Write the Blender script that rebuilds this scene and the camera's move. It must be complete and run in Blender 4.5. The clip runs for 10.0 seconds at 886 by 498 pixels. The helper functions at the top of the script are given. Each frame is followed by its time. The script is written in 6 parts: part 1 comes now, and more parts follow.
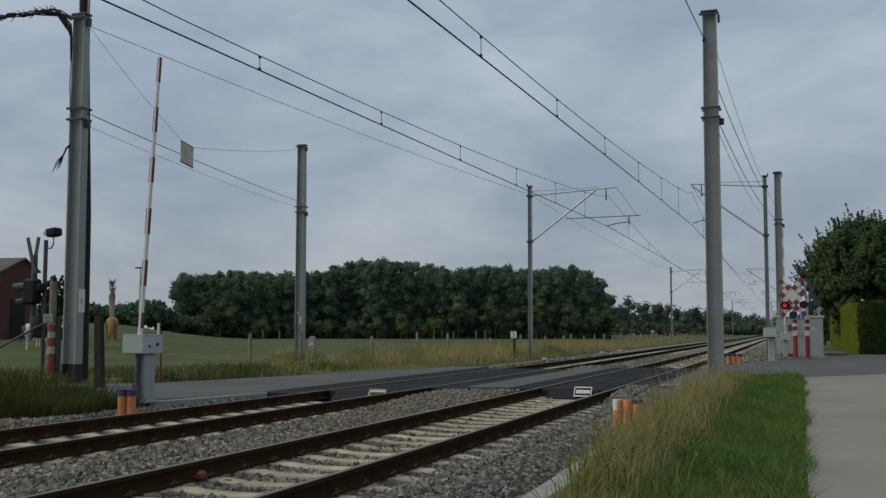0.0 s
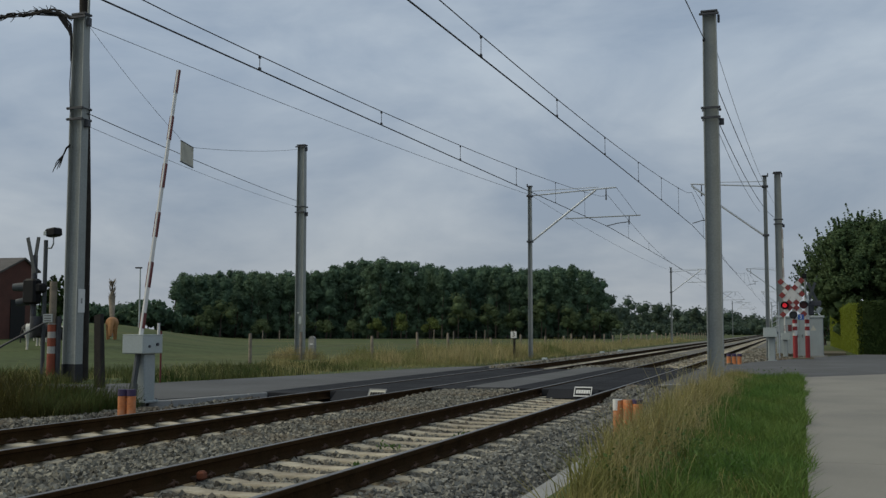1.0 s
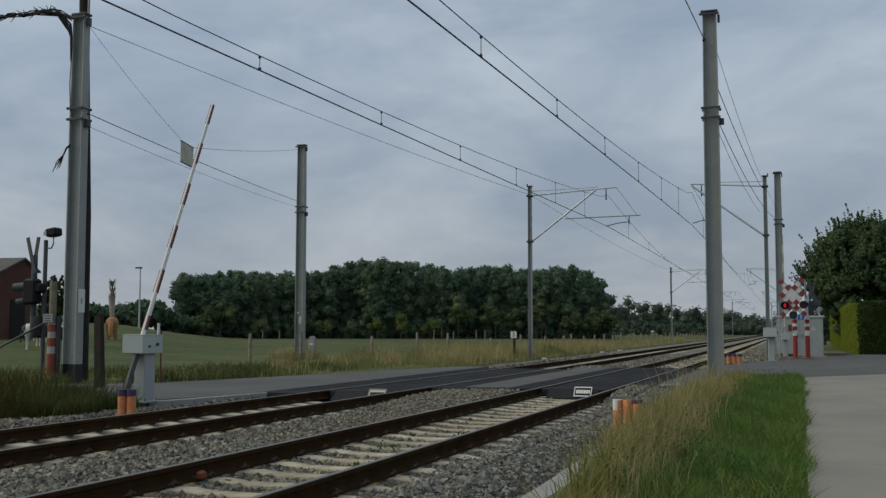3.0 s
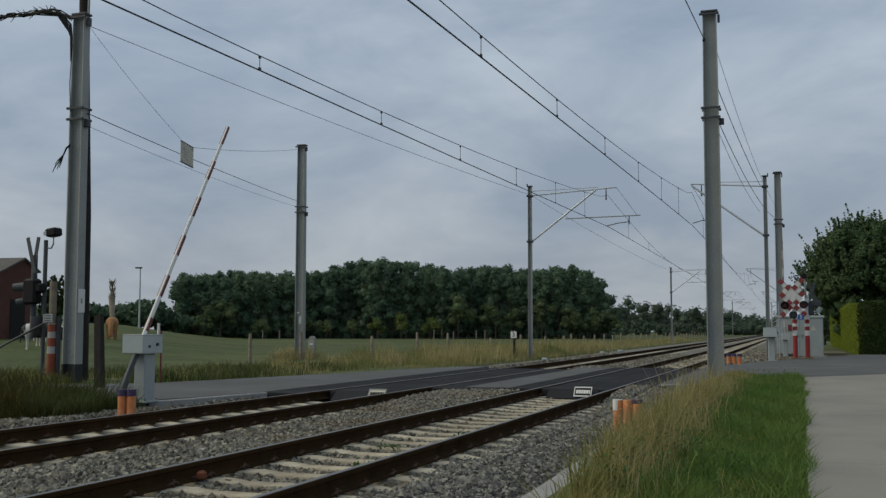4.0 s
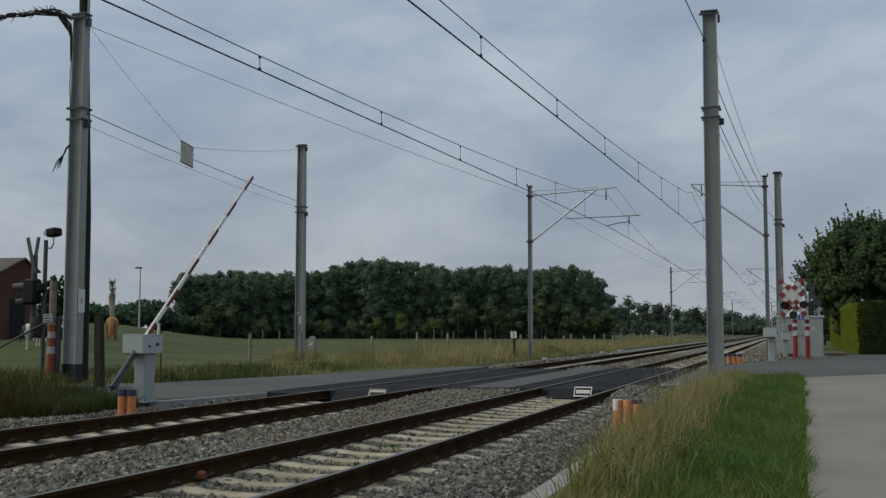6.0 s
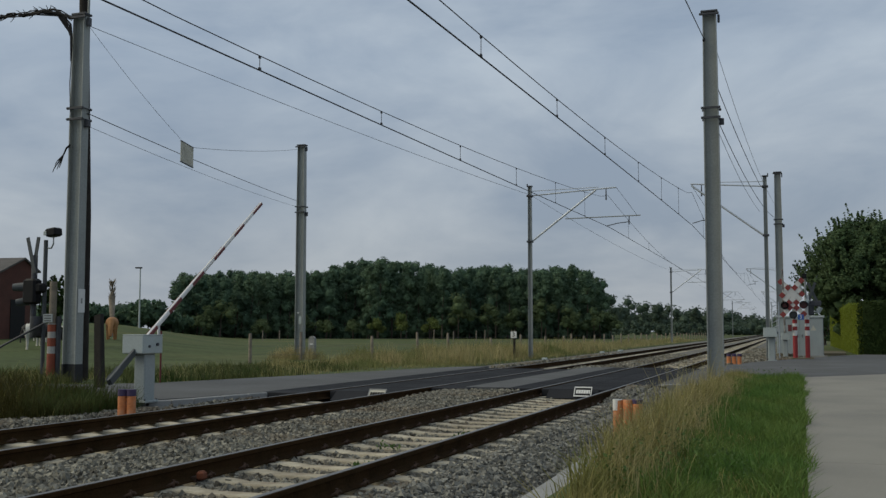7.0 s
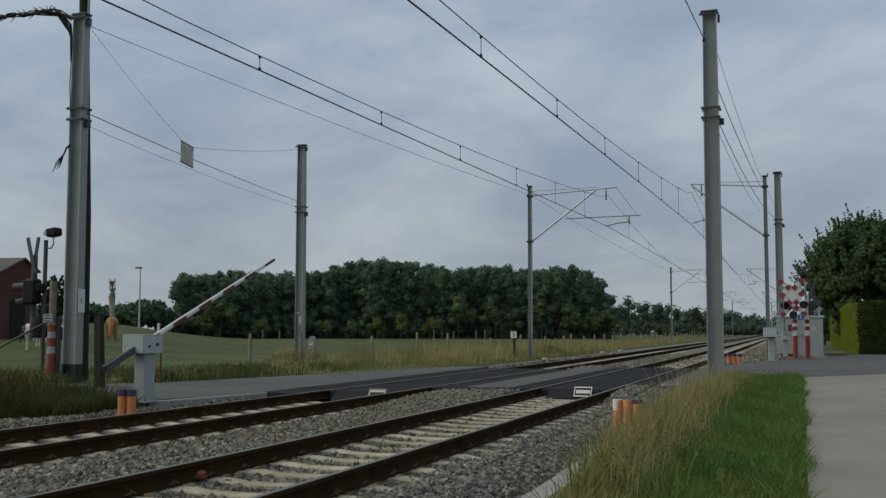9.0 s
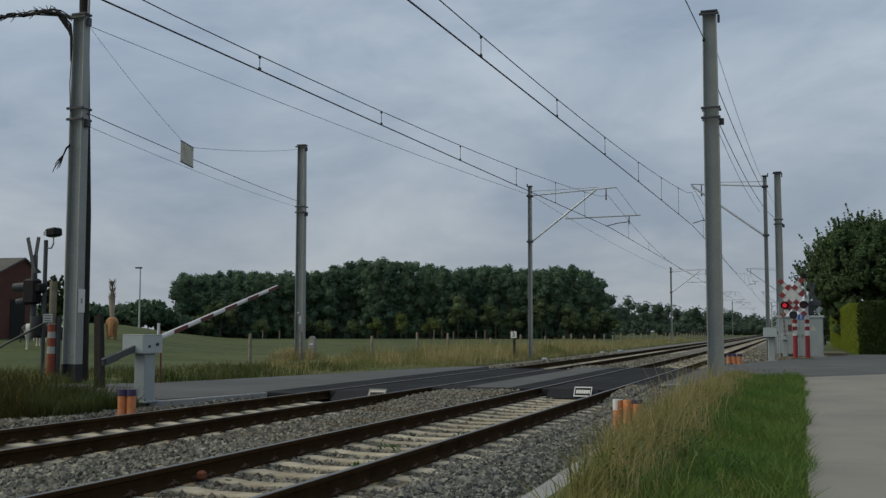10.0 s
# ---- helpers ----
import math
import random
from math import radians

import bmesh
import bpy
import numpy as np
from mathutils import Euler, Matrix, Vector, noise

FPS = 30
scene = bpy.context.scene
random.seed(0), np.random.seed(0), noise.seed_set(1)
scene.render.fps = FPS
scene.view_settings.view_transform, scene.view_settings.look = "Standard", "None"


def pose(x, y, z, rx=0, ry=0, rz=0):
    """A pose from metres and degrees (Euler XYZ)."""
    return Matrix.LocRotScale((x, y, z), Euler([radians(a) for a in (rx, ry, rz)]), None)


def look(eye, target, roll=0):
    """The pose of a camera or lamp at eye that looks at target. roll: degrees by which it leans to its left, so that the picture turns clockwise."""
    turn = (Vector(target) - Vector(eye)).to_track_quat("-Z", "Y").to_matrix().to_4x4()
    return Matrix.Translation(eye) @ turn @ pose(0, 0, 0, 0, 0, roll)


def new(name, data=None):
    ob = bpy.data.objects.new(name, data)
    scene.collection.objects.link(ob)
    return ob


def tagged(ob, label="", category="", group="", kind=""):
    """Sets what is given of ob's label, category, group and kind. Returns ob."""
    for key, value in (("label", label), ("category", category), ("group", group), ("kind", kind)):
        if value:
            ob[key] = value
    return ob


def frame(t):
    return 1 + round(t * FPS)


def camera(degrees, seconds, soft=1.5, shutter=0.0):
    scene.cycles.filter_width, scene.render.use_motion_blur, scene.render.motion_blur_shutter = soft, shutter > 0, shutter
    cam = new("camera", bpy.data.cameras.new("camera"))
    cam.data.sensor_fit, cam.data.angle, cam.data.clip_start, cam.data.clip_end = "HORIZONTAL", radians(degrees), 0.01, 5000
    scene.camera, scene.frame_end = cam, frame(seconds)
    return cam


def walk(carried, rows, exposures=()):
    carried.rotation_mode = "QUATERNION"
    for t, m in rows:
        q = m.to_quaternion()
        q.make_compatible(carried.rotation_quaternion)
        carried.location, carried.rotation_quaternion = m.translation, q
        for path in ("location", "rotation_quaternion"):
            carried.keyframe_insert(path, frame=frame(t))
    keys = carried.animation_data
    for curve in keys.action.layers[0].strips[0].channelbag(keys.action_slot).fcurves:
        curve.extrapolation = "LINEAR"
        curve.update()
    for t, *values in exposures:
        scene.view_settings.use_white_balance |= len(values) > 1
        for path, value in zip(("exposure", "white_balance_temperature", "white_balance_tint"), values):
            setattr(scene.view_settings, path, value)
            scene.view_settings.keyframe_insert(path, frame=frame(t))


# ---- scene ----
EXPO = 0.0
from mathutils import geometry as mgeo

EYE = (0.0, 0.0, 1.153)
TURN, TILT = 0.32664, 0.07778
cam = camera(45.58, 10.0, soft=1.4)
AIM = (EYE[0] - math.sin(TURN) * math.cos(TILT), EYE[1] + math.cos(TURN) * math.cos(TILT), EYE[2] + math.sin(TILT))
STAND = look(EYE, AIM, 0.065)
walk(cam, [(0.0, STAND), (10.0, STAND)], exposures=[(0.0, EXPO), (10.0, EXPO)])

# ---- sky and sun: a dull overcast afternoon, the sun a soft glow on the far left ----
world = bpy.data.worlds.new("world")
scene.world = world
world.use_nodes = True
wn, wl = world.node_tree.nodes, world.node_tree.links
wn.clear()
w_out = wn.new("ShaderNodeOutputWorld")
w_bg = wn.new("ShaderNodeBackground")
w_sky = wn.new("ShaderNodeTexSky")
w_sky.sky_type = "NISHITA"
w_sky.sun_disc = False
w_sky.sun_elevation = radians(40)
w_sky.sun_rotation = radians(-109)
w_sky.air_density, w_sky.dust_density = 1.0, 3.0
w_tc = wn.new("ShaderNodeTexCoord")
w_map = wn.new("ShaderNodeMapping")
w_map.inputs["Scale"].default_value = (1.7, 1.7, 4.6)
w_map.inputs["Rotation"].default_value = (0.05, -0.06, 0.3)
w_n1 = wn.new("ShaderNodeTexNoise")
w_n1.inputs["Scale"].default_value = 2.1
w_n1.inputs["Detail"].default_value = 7.0
w_n1.inputs["Roughness"].default_value = 0.55
w_n1.inputs["Distortion"].default_value = 0.4
w_ramp = wn.new("ShaderNodeValToRGB")
w_ramp.color_ramp.elements[0].position, w_ramp.color_ramp.elements[0].color = 0.36, (2.85, 3.52, 4.45, 1)
w_ramp.color_ramp.elements[1].position, w_ramp.color_ramp.elements[1].color = 0.64, (4.6, 5.2, 5.85, 1)
w_mix = wn.new("ShaderNodeMix")
w_mix.data_type = "RGBA"
w_mix.inputs["Factor"].default_value = 0.9
wl.new(w_tc.outputs["Generated"], w_map.inputs["Vector"])
wl.new(w_map.outputs["Vector"], w_n1.inputs["Vector"])
wl.new(w_n1.outputs["Fac"], w_ramp.inputs["Fac"])
wl.new(w_sky.outputs["Color"], w_mix.inputs["A"])
w_sep = wn.new("ShaderNodeSeparateXYZ")
wl.new(w_tc.outputs["Generated"], w_sep.inputs["Vector"])
w_hz = wn.new("ShaderNodeMapRange")
w_hz.inputs["From Min"].default_value, w_hz.inputs["From Max"].default_value = 0.0, 0.25
wl.new(w_sep.outputs["Z"], w_hz.inputs["Value"])
w_tint = wn.new("ShaderNodeMix")
w_tint.data_type = "RGBA"
w_tint.inputs["A"].default_value, w_tint.inputs["B"].default_value = (0.95, 0.905, 0.86, 1), (1.0, 1.025, 1.045, 1)
wl.new(w_hz.outputs["Result"], w_tint.inputs["Factor"])
w_mul = wn.new("ShaderNodeVectorMath")
w_mul.operation = "MULTIPLY"
wl.new(w_ramp.outputs["Color"], w_mul.inputs[0])
wl.new(w_tint.outputs["Result"], w_mul.inputs[1])
wl.new(w_mul.outputs["Vector"], w_mix.inputs["B"])
wl.new(w_mix.outputs["Result"], w_bg.inputs["Color"])
w_bg.inputs["Strength"].default_value = 0.1
wl.new(w_bg.outputs["Background"], w_out.inputs["Surface"])

sun = new("sun", bpy.data.lights.new("sun", "SUN"))
sun.data.energy, sun.data.angle, sun.data.color = 1.75, radians(55), (1.0, 0.92, 0.67)
sun.matrix_world = look((-40, -14, 36), (0, 0, 0))


# ---- materials ----
def mat(name, base, rough=0.7, metal=0.0, var=0.25, scale=8.0, fine=60.0, bump=0.15, stain=None, stain_amt=0.4, stain_scale=1.5, emit=0.0, per_piece=0.0, island=0.0, spec=0.4):
    """A procedural surface: base colour with coarse and fine variation, stains and relief."""
    m = bpy.data.materials.new(name)
    m.use_nodes = True
    n, l = m.node_tree.nodes, m.node_tree.links
    b = n["Principled BSDF"]
    b.inputs["Roughness"].default_value = rough
    b.inputs["Metallic"].default_value = metal
    b.inputs["Specular IOR Level"].default_value = spec
    tc = n.new("ShaderNodeTexCoord")
    n1 = n.new("ShaderNodeTexNoise")
    n1.inputs["Scale"].default_value, n1.inputs["Detail"].default_value = scale, 4.0
    n2 = n.new("ShaderNodeTexNoise")
    n2.inputs["Scale"].default_value, n2.inputs["Detail"].default_value = fine, 3.0
    for q in (n1, n2):
        l.new(tc.outputs["Object"], q.inputs["Vector"])
    add = n.new("ShaderNodeMath")
    add.operation = "ADD"
    l.new(n1.outputs["Fac"], add.inputs[0])
    l.new(n2.outputs["Fac"], add.inputs[1])
    mr = n.new("ShaderNodeMapRange")
    mr.inputs["From Min"].default_value, mr.inputs["From Max"].default_value = 0.7, 1.3
    mr.inputs["To Min"].default_value, mr.inputs["To Max"].default_value = 1 - var, 1 + var
    l.new(add.outputs[0], mr.inputs["Value"])
    val = mr.outputs["Result"]
    if per_piece or island:
        src = n.new("ShaderNodeObjectInfo") if per_piece else n.new("ShaderNodeNewGeometry")
        r2 = n.new("ShaderNodeMapRange")
        amt = per_piece or island
        r2.inputs["To Min"].default_value, r2.inputs["To Max"].default_value = 1 - amt, 1 + amt
        l.new(src.outputs["Random" if per_piece else "Random Per Island"], r2.inputs["Value"])
        mu = n.new("ShaderNodeMath")
        mu.operation = "MULTIPLY"
        l.new(val, mu.inputs[0])
        l.new(r2.outputs["Result"], mu.inputs[1])
        val = mu.outputs[0]
    sc = n.new("ShaderNodeVectorMath")
    sc.operation = "SCALE"
    sc.inputs[0].default_value = base[:3]
    l.new(val, sc.inputs["Scale"])
    col = sc.outputs["Vector"]
    if stain:
        n3 = n.new("ShaderNodeTexNoise")
        n3.inputs["Scale"].default_value, n3.inputs["Detail"].default_value = stain_scale, 6.0
        l.new(tc.outputs["Object"], n3.inputs["Vector"])
        r3 = n.new("ShaderNodeMapRange")
        r3.inputs["From Min"].default_value, r3.inputs["From Max"].default_value = 0.48, 0.68
        r3.inputs["To Max"].default_value = stain_amt
        l.new(n3.outputs["Fac"], r3.inputs["Value"])
        mx = n.new("ShaderNodeMix")
        mx.data_type = "RGBA"
        l.new(r3.outputs["Result"], mx.inputs["Factor"])
        l.new(col, mx.inputs["A"])
        mx.inputs["B"].default_value = (*stain[:3], 1)
        col = mx.outputs["Result"]
    l.new(col, b.inputs["Base Color"])
    if bump:
        bp = n.new("ShaderNodeBump")
        bp.inputs["Strength"].default_value = bump
        bp.inputs["Distance"].default_value = 0.02
        l.new(n2.outputs["Fac"], bp.inputs["Height"])
        l.new(bp.outputs["Normal"], b.inputs["Normal"])
    if emit:
        b.inputs["Emission Color"].default_value = (*base[:3], 1)
        b.inputs["Emission Strength"].default_value = emit
    return m


def leaf_mat(name, base, other, var=0.35, scale=0.25, rough=0.6):
    """Leaves: two tones that drift over the plant, each leaf a little different, some light passing through."""
    m = bpy.data.materials.new(name)
    m.use_nodes = True
    n, l = m.node_tree.nodes, m.node_tree.links
    b = n["Principled BSDF"]
    b.inputs["Roughness"].default_value = rough
    b.inputs["Specular IOR Level"].default_value = 0.12
    tc = n.new("ShaderNodeTexCoord")
    n1 = n.new("ShaderNodeTexNoise")
    n1.inputs["Scale"].default_value, n1.inputs["Detail"].default_value = scale, 3.0
    l.new(tc.outputs["Object"], n1.inputs["Vector"])
    r1 = n.new("ShaderNodeMapRange")
    r1.inputs["From Min"].default_value, r1.inputs["From Max"].default_value = 0.35, 0.65
    l.new(n1.outputs["Fac"], r1.inputs["Value"])
    mx = n.new("ShaderNodeMix")
    mx.data_type = "RGBA"
    mx.inputs["A"].default_value, mx.inputs["B"].default_value = (*base, 1), (*other, 1)
    l.new(r1.outputs["Result"], mx.inputs["Factor"])
    geo = n.new("ShaderNodeNewGeometry")
    r2 = n.new("ShaderNodeMapRange")
    r2.inputs["To Min"].default_value, r2.inputs["To Max"].default_value = 1 - var, 1 + var
    l.new(geo.outputs["Random Per Island"], r2.inputs["Value"])
    sc = n.new("ShaderNodeVectorMath")
    sc.operation = "SCALE"
    l.new(mx.outputs["Result"], sc.inputs[0])
    l.new(r2.outputs["Result"], sc.inputs["Scale"])
    l.new(sc.outputs["Vector"], b.inputs["Base Color"])
    tr = n.new("ShaderNodeBsdfTranslucent")
    l.new(sc.outputs["Vector"], tr.inputs["Color"])
    ms = n.new("ShaderNodeMixShader")
    ms.inputs["Fac"].default_value = 0.33
    l.new(b.outputs["BSDF"], ms.inputs[1])
    l.new(tr.outputs["BSDF"], ms.inputs[2])
    l.new(ms.outputs["Shader"], n["Material Output"].inputs["Surface"])
    return m


M_GALV = mat("galvanised_steel", (0.28, 0.295, 0.28), 0.5, 0.15, 0.14, 1.2, 25, 0.05, (0.22, 0.23, 0.215), 0.35, 0.7)
M_SQUARE = mat("faded_red_square", (0.235, 0.043, 0.04), 0.6, 0, 0.18, 4, 40, 0.03)
M_WEIGHT = mat("dull_grey_counterweight", (0.065, 0.072, 0.075), 0.6, 0.0, 0.15, 3, 30, 0.05)
M_GRAVEL = mat("brown_grey_gravel", (0.115, 0.103, 0.083), 0.95, 0, 0.3, 3, 60, 0.6, (0.1, 0.09, 0.07), 0.5, 1.0)
M_GREYWHITE = mat("grimy_white_paint", (0.36, 0.35, 0.33), 0.7, 0, 0.15, 4, 40, 0.05)
M_BANDRED = mat("grimy_orange_red_paint", (0.23, 0.055, 0.028), 0.65, 0, 0.2, 4, 40, 0.05)
M_TUBE = mat("bright_galvanised_tube", (0.52, 0.55, 0.58), 0.42, 0.4, 0.12, 3, 30, 0.03)
M_GALV_DARK = mat("dark_steel", (0.06, 0.062, 0.07), 0.55, 0.3, 0.25, 6, 40, 0.1)
M_TAR = mat("black_base_paint", (0.022, 0.022, 0.024), 0.7, 0, 0.3, 6, 40, 0.1)
M_RAIL = mat("rusty_rail_side", (0.036, 0.021, 0.009), 0.95, 0.0, 0.4, 3, 60, 0.3, (0.05, 0.025, 0.011), 0.5, 4, spec=0.05)
M_HEAD = mat("polished_rail_head", (0.18, 0.172, 0.16), 0.5, 0.8, 0.12, 2, 30, 0.03)
M_SLEEPER = mat("sleeper_concrete", (0.43, 0.38, 0.28), 0.92, 0, 0.2, 5, 70, 0.3, (0.17, 0.13, 0.09), 0.7, 3, per_piece=0.2)
M_CLIP = mat("rusty_clip", (0.07, 0.04, 0.025), 0.8, 0.2, 0.35, 20, 90, 0.2)
M_BALLAST = mat("ballast_bed", (0.14, 0.133, 0.112), 0.95, 0, 0.4, 6, 45, 0.8, (0.08, 0.07, 0.06), 0.5, 0.8)
M_STONE = mat("crushed_stone", (0.168, 0.159, 0.128), 0.92, 0, 0.25, 1.2, 40, 0.2, (0.15, 0.11, 0.07), 0.7, 0.45, island=0.68)
M_STONE_BLUE = mat("blue_grey_crushed_stone", (0.158, 0.154, 0.134), 0.9, 0, 0.25, 1.2, 40, 0.2, island=0.65)
M_ASPHALT = mat("worn_asphalt", (0.1, 0.101, 0.101), 0.9, 0, 0.14, 0.8, 140, 0.25, (0.15, 0.155, 0.16), 0.4, 0.35, spec=0.12)
M_RUBBER = mat("black_rubber_panel", (0.027, 0.028, 0.031), 0.9, 0, 0.22, 1.5, 90, 0.25, (0.034, 0.034, 0.037), 0.4, 0.8, per_piece=0.2, spec=0.06)
M_CONCRETE = mat("pale_paving_concrete", (0.222, 0.209, 0.178), 0.92, 0, 0.13, 0.6, 90, 0.25, (0.15, 0.143, 0.128), 0.55, 0.5)
M_KERB = mat("kerb_concrete", (0.27, 0.27, 0.26), 0.92, 0, 0.18, 3, 60, 0.25, (0.2, 0.2, 0.18), 0.4, 2)
M_FIELD = mat("pasture", (0.066, 0.084, 0.034), 0.95, 0, 0.32, 0.25, 3.0, 0.6, (0.13, 0.122, 0.055), 0.6, 0.07, spec=0.1)
M_SOIL = mat("dry_earth", (0.10, 0.085, 0.055), 0.95, 0, 0.3, 2, 30, 0.4)
M_BOXGREY = mat("light_grey_enamel", (0.38, 0.425, 0.42), 0.55, 0, 0.08, 2, 30, 0.04, (0.36, 0.38, 0.37), 0.35, 1.5)
M_COLGREY = mat("grey_coated_steel", (0.29, 0.325, 0.325), 0.55, 0, 0.1, 2, 30, 0.04, (0.27, 0.28, 0.28), 0.4, 1.5)
M_WHITE = mat("white_paint", (0.64, 0.635, 0.61), 0.5, 0, 0.06, 4, 40, 0.03, (0.55, 0.53, 0.5), 0.25, 3)
M_RED = mat("red_paint", (0.27, 0.028, 0.03), 0.5, 0, 0.12, 4, 40, 0.03)
M_DARKRED = mat("faded_dark_red_paint", (0.125, 0.024, 0.024), 0.55, 0, 0.15, 4, 40, 0.03)
M_ORANGE = mat("weathered_orange_paint", (0.45, 0.15, 0.045), 0.65, 0, 0.3, 5, 35, 0.1, (0.4, 0.24, 0.15), 0.55, 7)
M_PURPLE = mat("dark_purple_band", (0.05, 0.035, 0.085), 0.6, 0, 0.2, 6, 40, 0.05)
M_BLACK = mat("black_plastic", (0.01, 0.01, 0.011), 0.6, 0, 0.2, 8, 60, 0.05, spec=0.2)
M_LENS_OFF = mat("dark_red_lens", (0.07, 0.012, 0.012), 0.25, 0, 0.15, 10, 60, 0.0)
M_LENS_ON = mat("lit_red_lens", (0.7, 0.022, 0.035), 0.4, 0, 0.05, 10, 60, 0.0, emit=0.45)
M_BLUE = mat("blue_sign_enamel", (0.03, 0.10, 0.36), 0.45, 0, 0.08, 5, 40, 0.02)
M_WIRE = mat("weathered_copper_wire", (0.03, 0.03, 0.034), 0.6, 0.4, 0.2, 3, 40, 0.0)
M_FEEDER = mat("grey_feeder_wire", (0.11, 0.115, 0.125), 0.6, 0.3, 0.2, 3, 40, 0.0)
M_BOARD = mat("pale_board", (0.5, 0.48, 0.4), 0.8, 0, 0.1, 3, 30, 0.1, (0.2, 0.19, 0.15), 0.4, 2)
M_WOOD = mat("grey_weathered_wood", (0.23, 0.195, 0.15), 0.9, 0, 0.35, 6, 50, 0.4, (0.08, 0.07, 0.055), 0.5, 3)
M_WOOD_DARK = mat("dark_creosoted_wood", (0.026, 0.022, 0.018), 0.95, 0, 0.35, 6, 50, 0.4)
M_BARK = mat("bark", (0.075, 0.06, 0.046), 0.95, 0, 0.35, 3, 25, 0.6)
M_BRICK = mat("dark_red_brick", (0.085, 0.033, 0.024), 0.9, 0, 0.25, 1.5, 12, 0.3, (0.09, 0.05, 0.04), 0.4, 0.5)
M_ROOF = mat("grey_roof_tiles", (0.085, 0.078, 0.072), 0.85, 0, 0.3, 2, 10, 0.4)
M_COW_W = mat("white_cow_coat", (0.55, 0.53, 0.48), 0.85, 0, 0.12, 4, 40, 0.1)
M_COW_B = mat("black_cow_coat", (0.015, 0.014, 0.014), 0.75, 0, 0.2, 4, 40, 0.1)
M_CALF = mat("tan_cow_coat", (0.33, 0.165, 0.065), 0.85, 0, 0.2, 3, 40, 0.1)
M_SHADOWGAP = mat("doorway_shade_black", (0.01, 0.01, 0.01), 0.9, 0, 0.2, 5, 30, 0)
M_RUSTBOX = mat("orange_rust", (0.16, 0.05, 0.022), 0.85, 0, 0.35, 12, 60, 0.3)
M_GLASS = mat("window_glass", (0.02, 0.022, 0.025), 0.1, 0, 0.1, 3, 20, 0)
M_GREEN_PAINT = mat("pale_green_tank_paint", (0.22, 0.35, 0.28), 0.6, 0, 0.15, 3, 20, 0.05)
L_WOODS = leaf_mat("wood_leaves", (0.08, 0.137, 0.088), (0.118, 0.18, 0.107), 0.3, 0.12)
L_BRIGHT = leaf_mat("yellow_green_leaves", (0.125, 0.165, 0.05), (0.16, 0.185, 0.06), 0.25, 0.4)
L_WOODS_B = leaf_mat("understorey_leaves", (0.098, 0.14, 0.066), (0.128, 0.165, 0.076), 0.25, 0.15)
# far green shifted towards blue: haze put into the leaf colour
L_FAR = leaf_mat("haze_tinted_leaves", (0.07, 0.105, 0.075), (0.09, 0.125, 0.086), 0.25, 0.03)
L_TREE = leaf_mat("garden_tree_leaves", (0.062, 0.104, 0.048), (0.092, 0.135, 0.06), 0.3, 0.5)
L_HEDGE = leaf_mat("clipped_conifer_leaves", (0.165, 0.205, 0.026), (0.185, 0.22, 0.03), 0.12, 0.8)
# the barn conifer's own green; on the hedge front it is painted shade
L_CONE = leaf_mat("conifer_and_shaded_hedge_leaves", (0.033, 0.058, 0.016), (0.045, 0.068, 0.02), 0.3, 0.5)
L_GRASS = leaf_mat("green_verge_grass", (0.08, 0.155, 0.034), (0.125, 0.175, 0.044), 0.35, 0.9)
L_DRY = leaf_mat("dry_grass_stems", (0.36, 0.3, 0.15), (0.19, 0.2, 0.08), 0.35, 0.6)
L_MIXED = leaf_mat("half_dry_grass", (0.19, 0.19, 0.06), (0.28, 0.235, 0.09), 0.4, 0.6)
L_PALE = leaf_mat("bleached_roadside_grass", (0.13, 0.155, 0.05), (0.32, 0.275, 0.125), 0.35, 0.3)
L_GOLD = leaf_mat("golden_dry_grass", (0.4, 0.33, 0.165), (0.25, 0.235, 0.1), 0.4, 1.1)
L_DULL = leaf_mat("dull_green_grass", (0.036, 0.048, 0.011), (0.06, 0.052, 0.015), 0.4, 0.5)
L_LUSH = leaf_mat("lush_roadside_grass", (0.046, 0.076, 0.02), (0.095, 0.1, 0.038), 0.4, 0.4)
L_WEED = leaf_mat("weed_leaves", (0.075, 0.13, 0.04), (0.1, 0.155, 0.05), 0.35, 2.0)


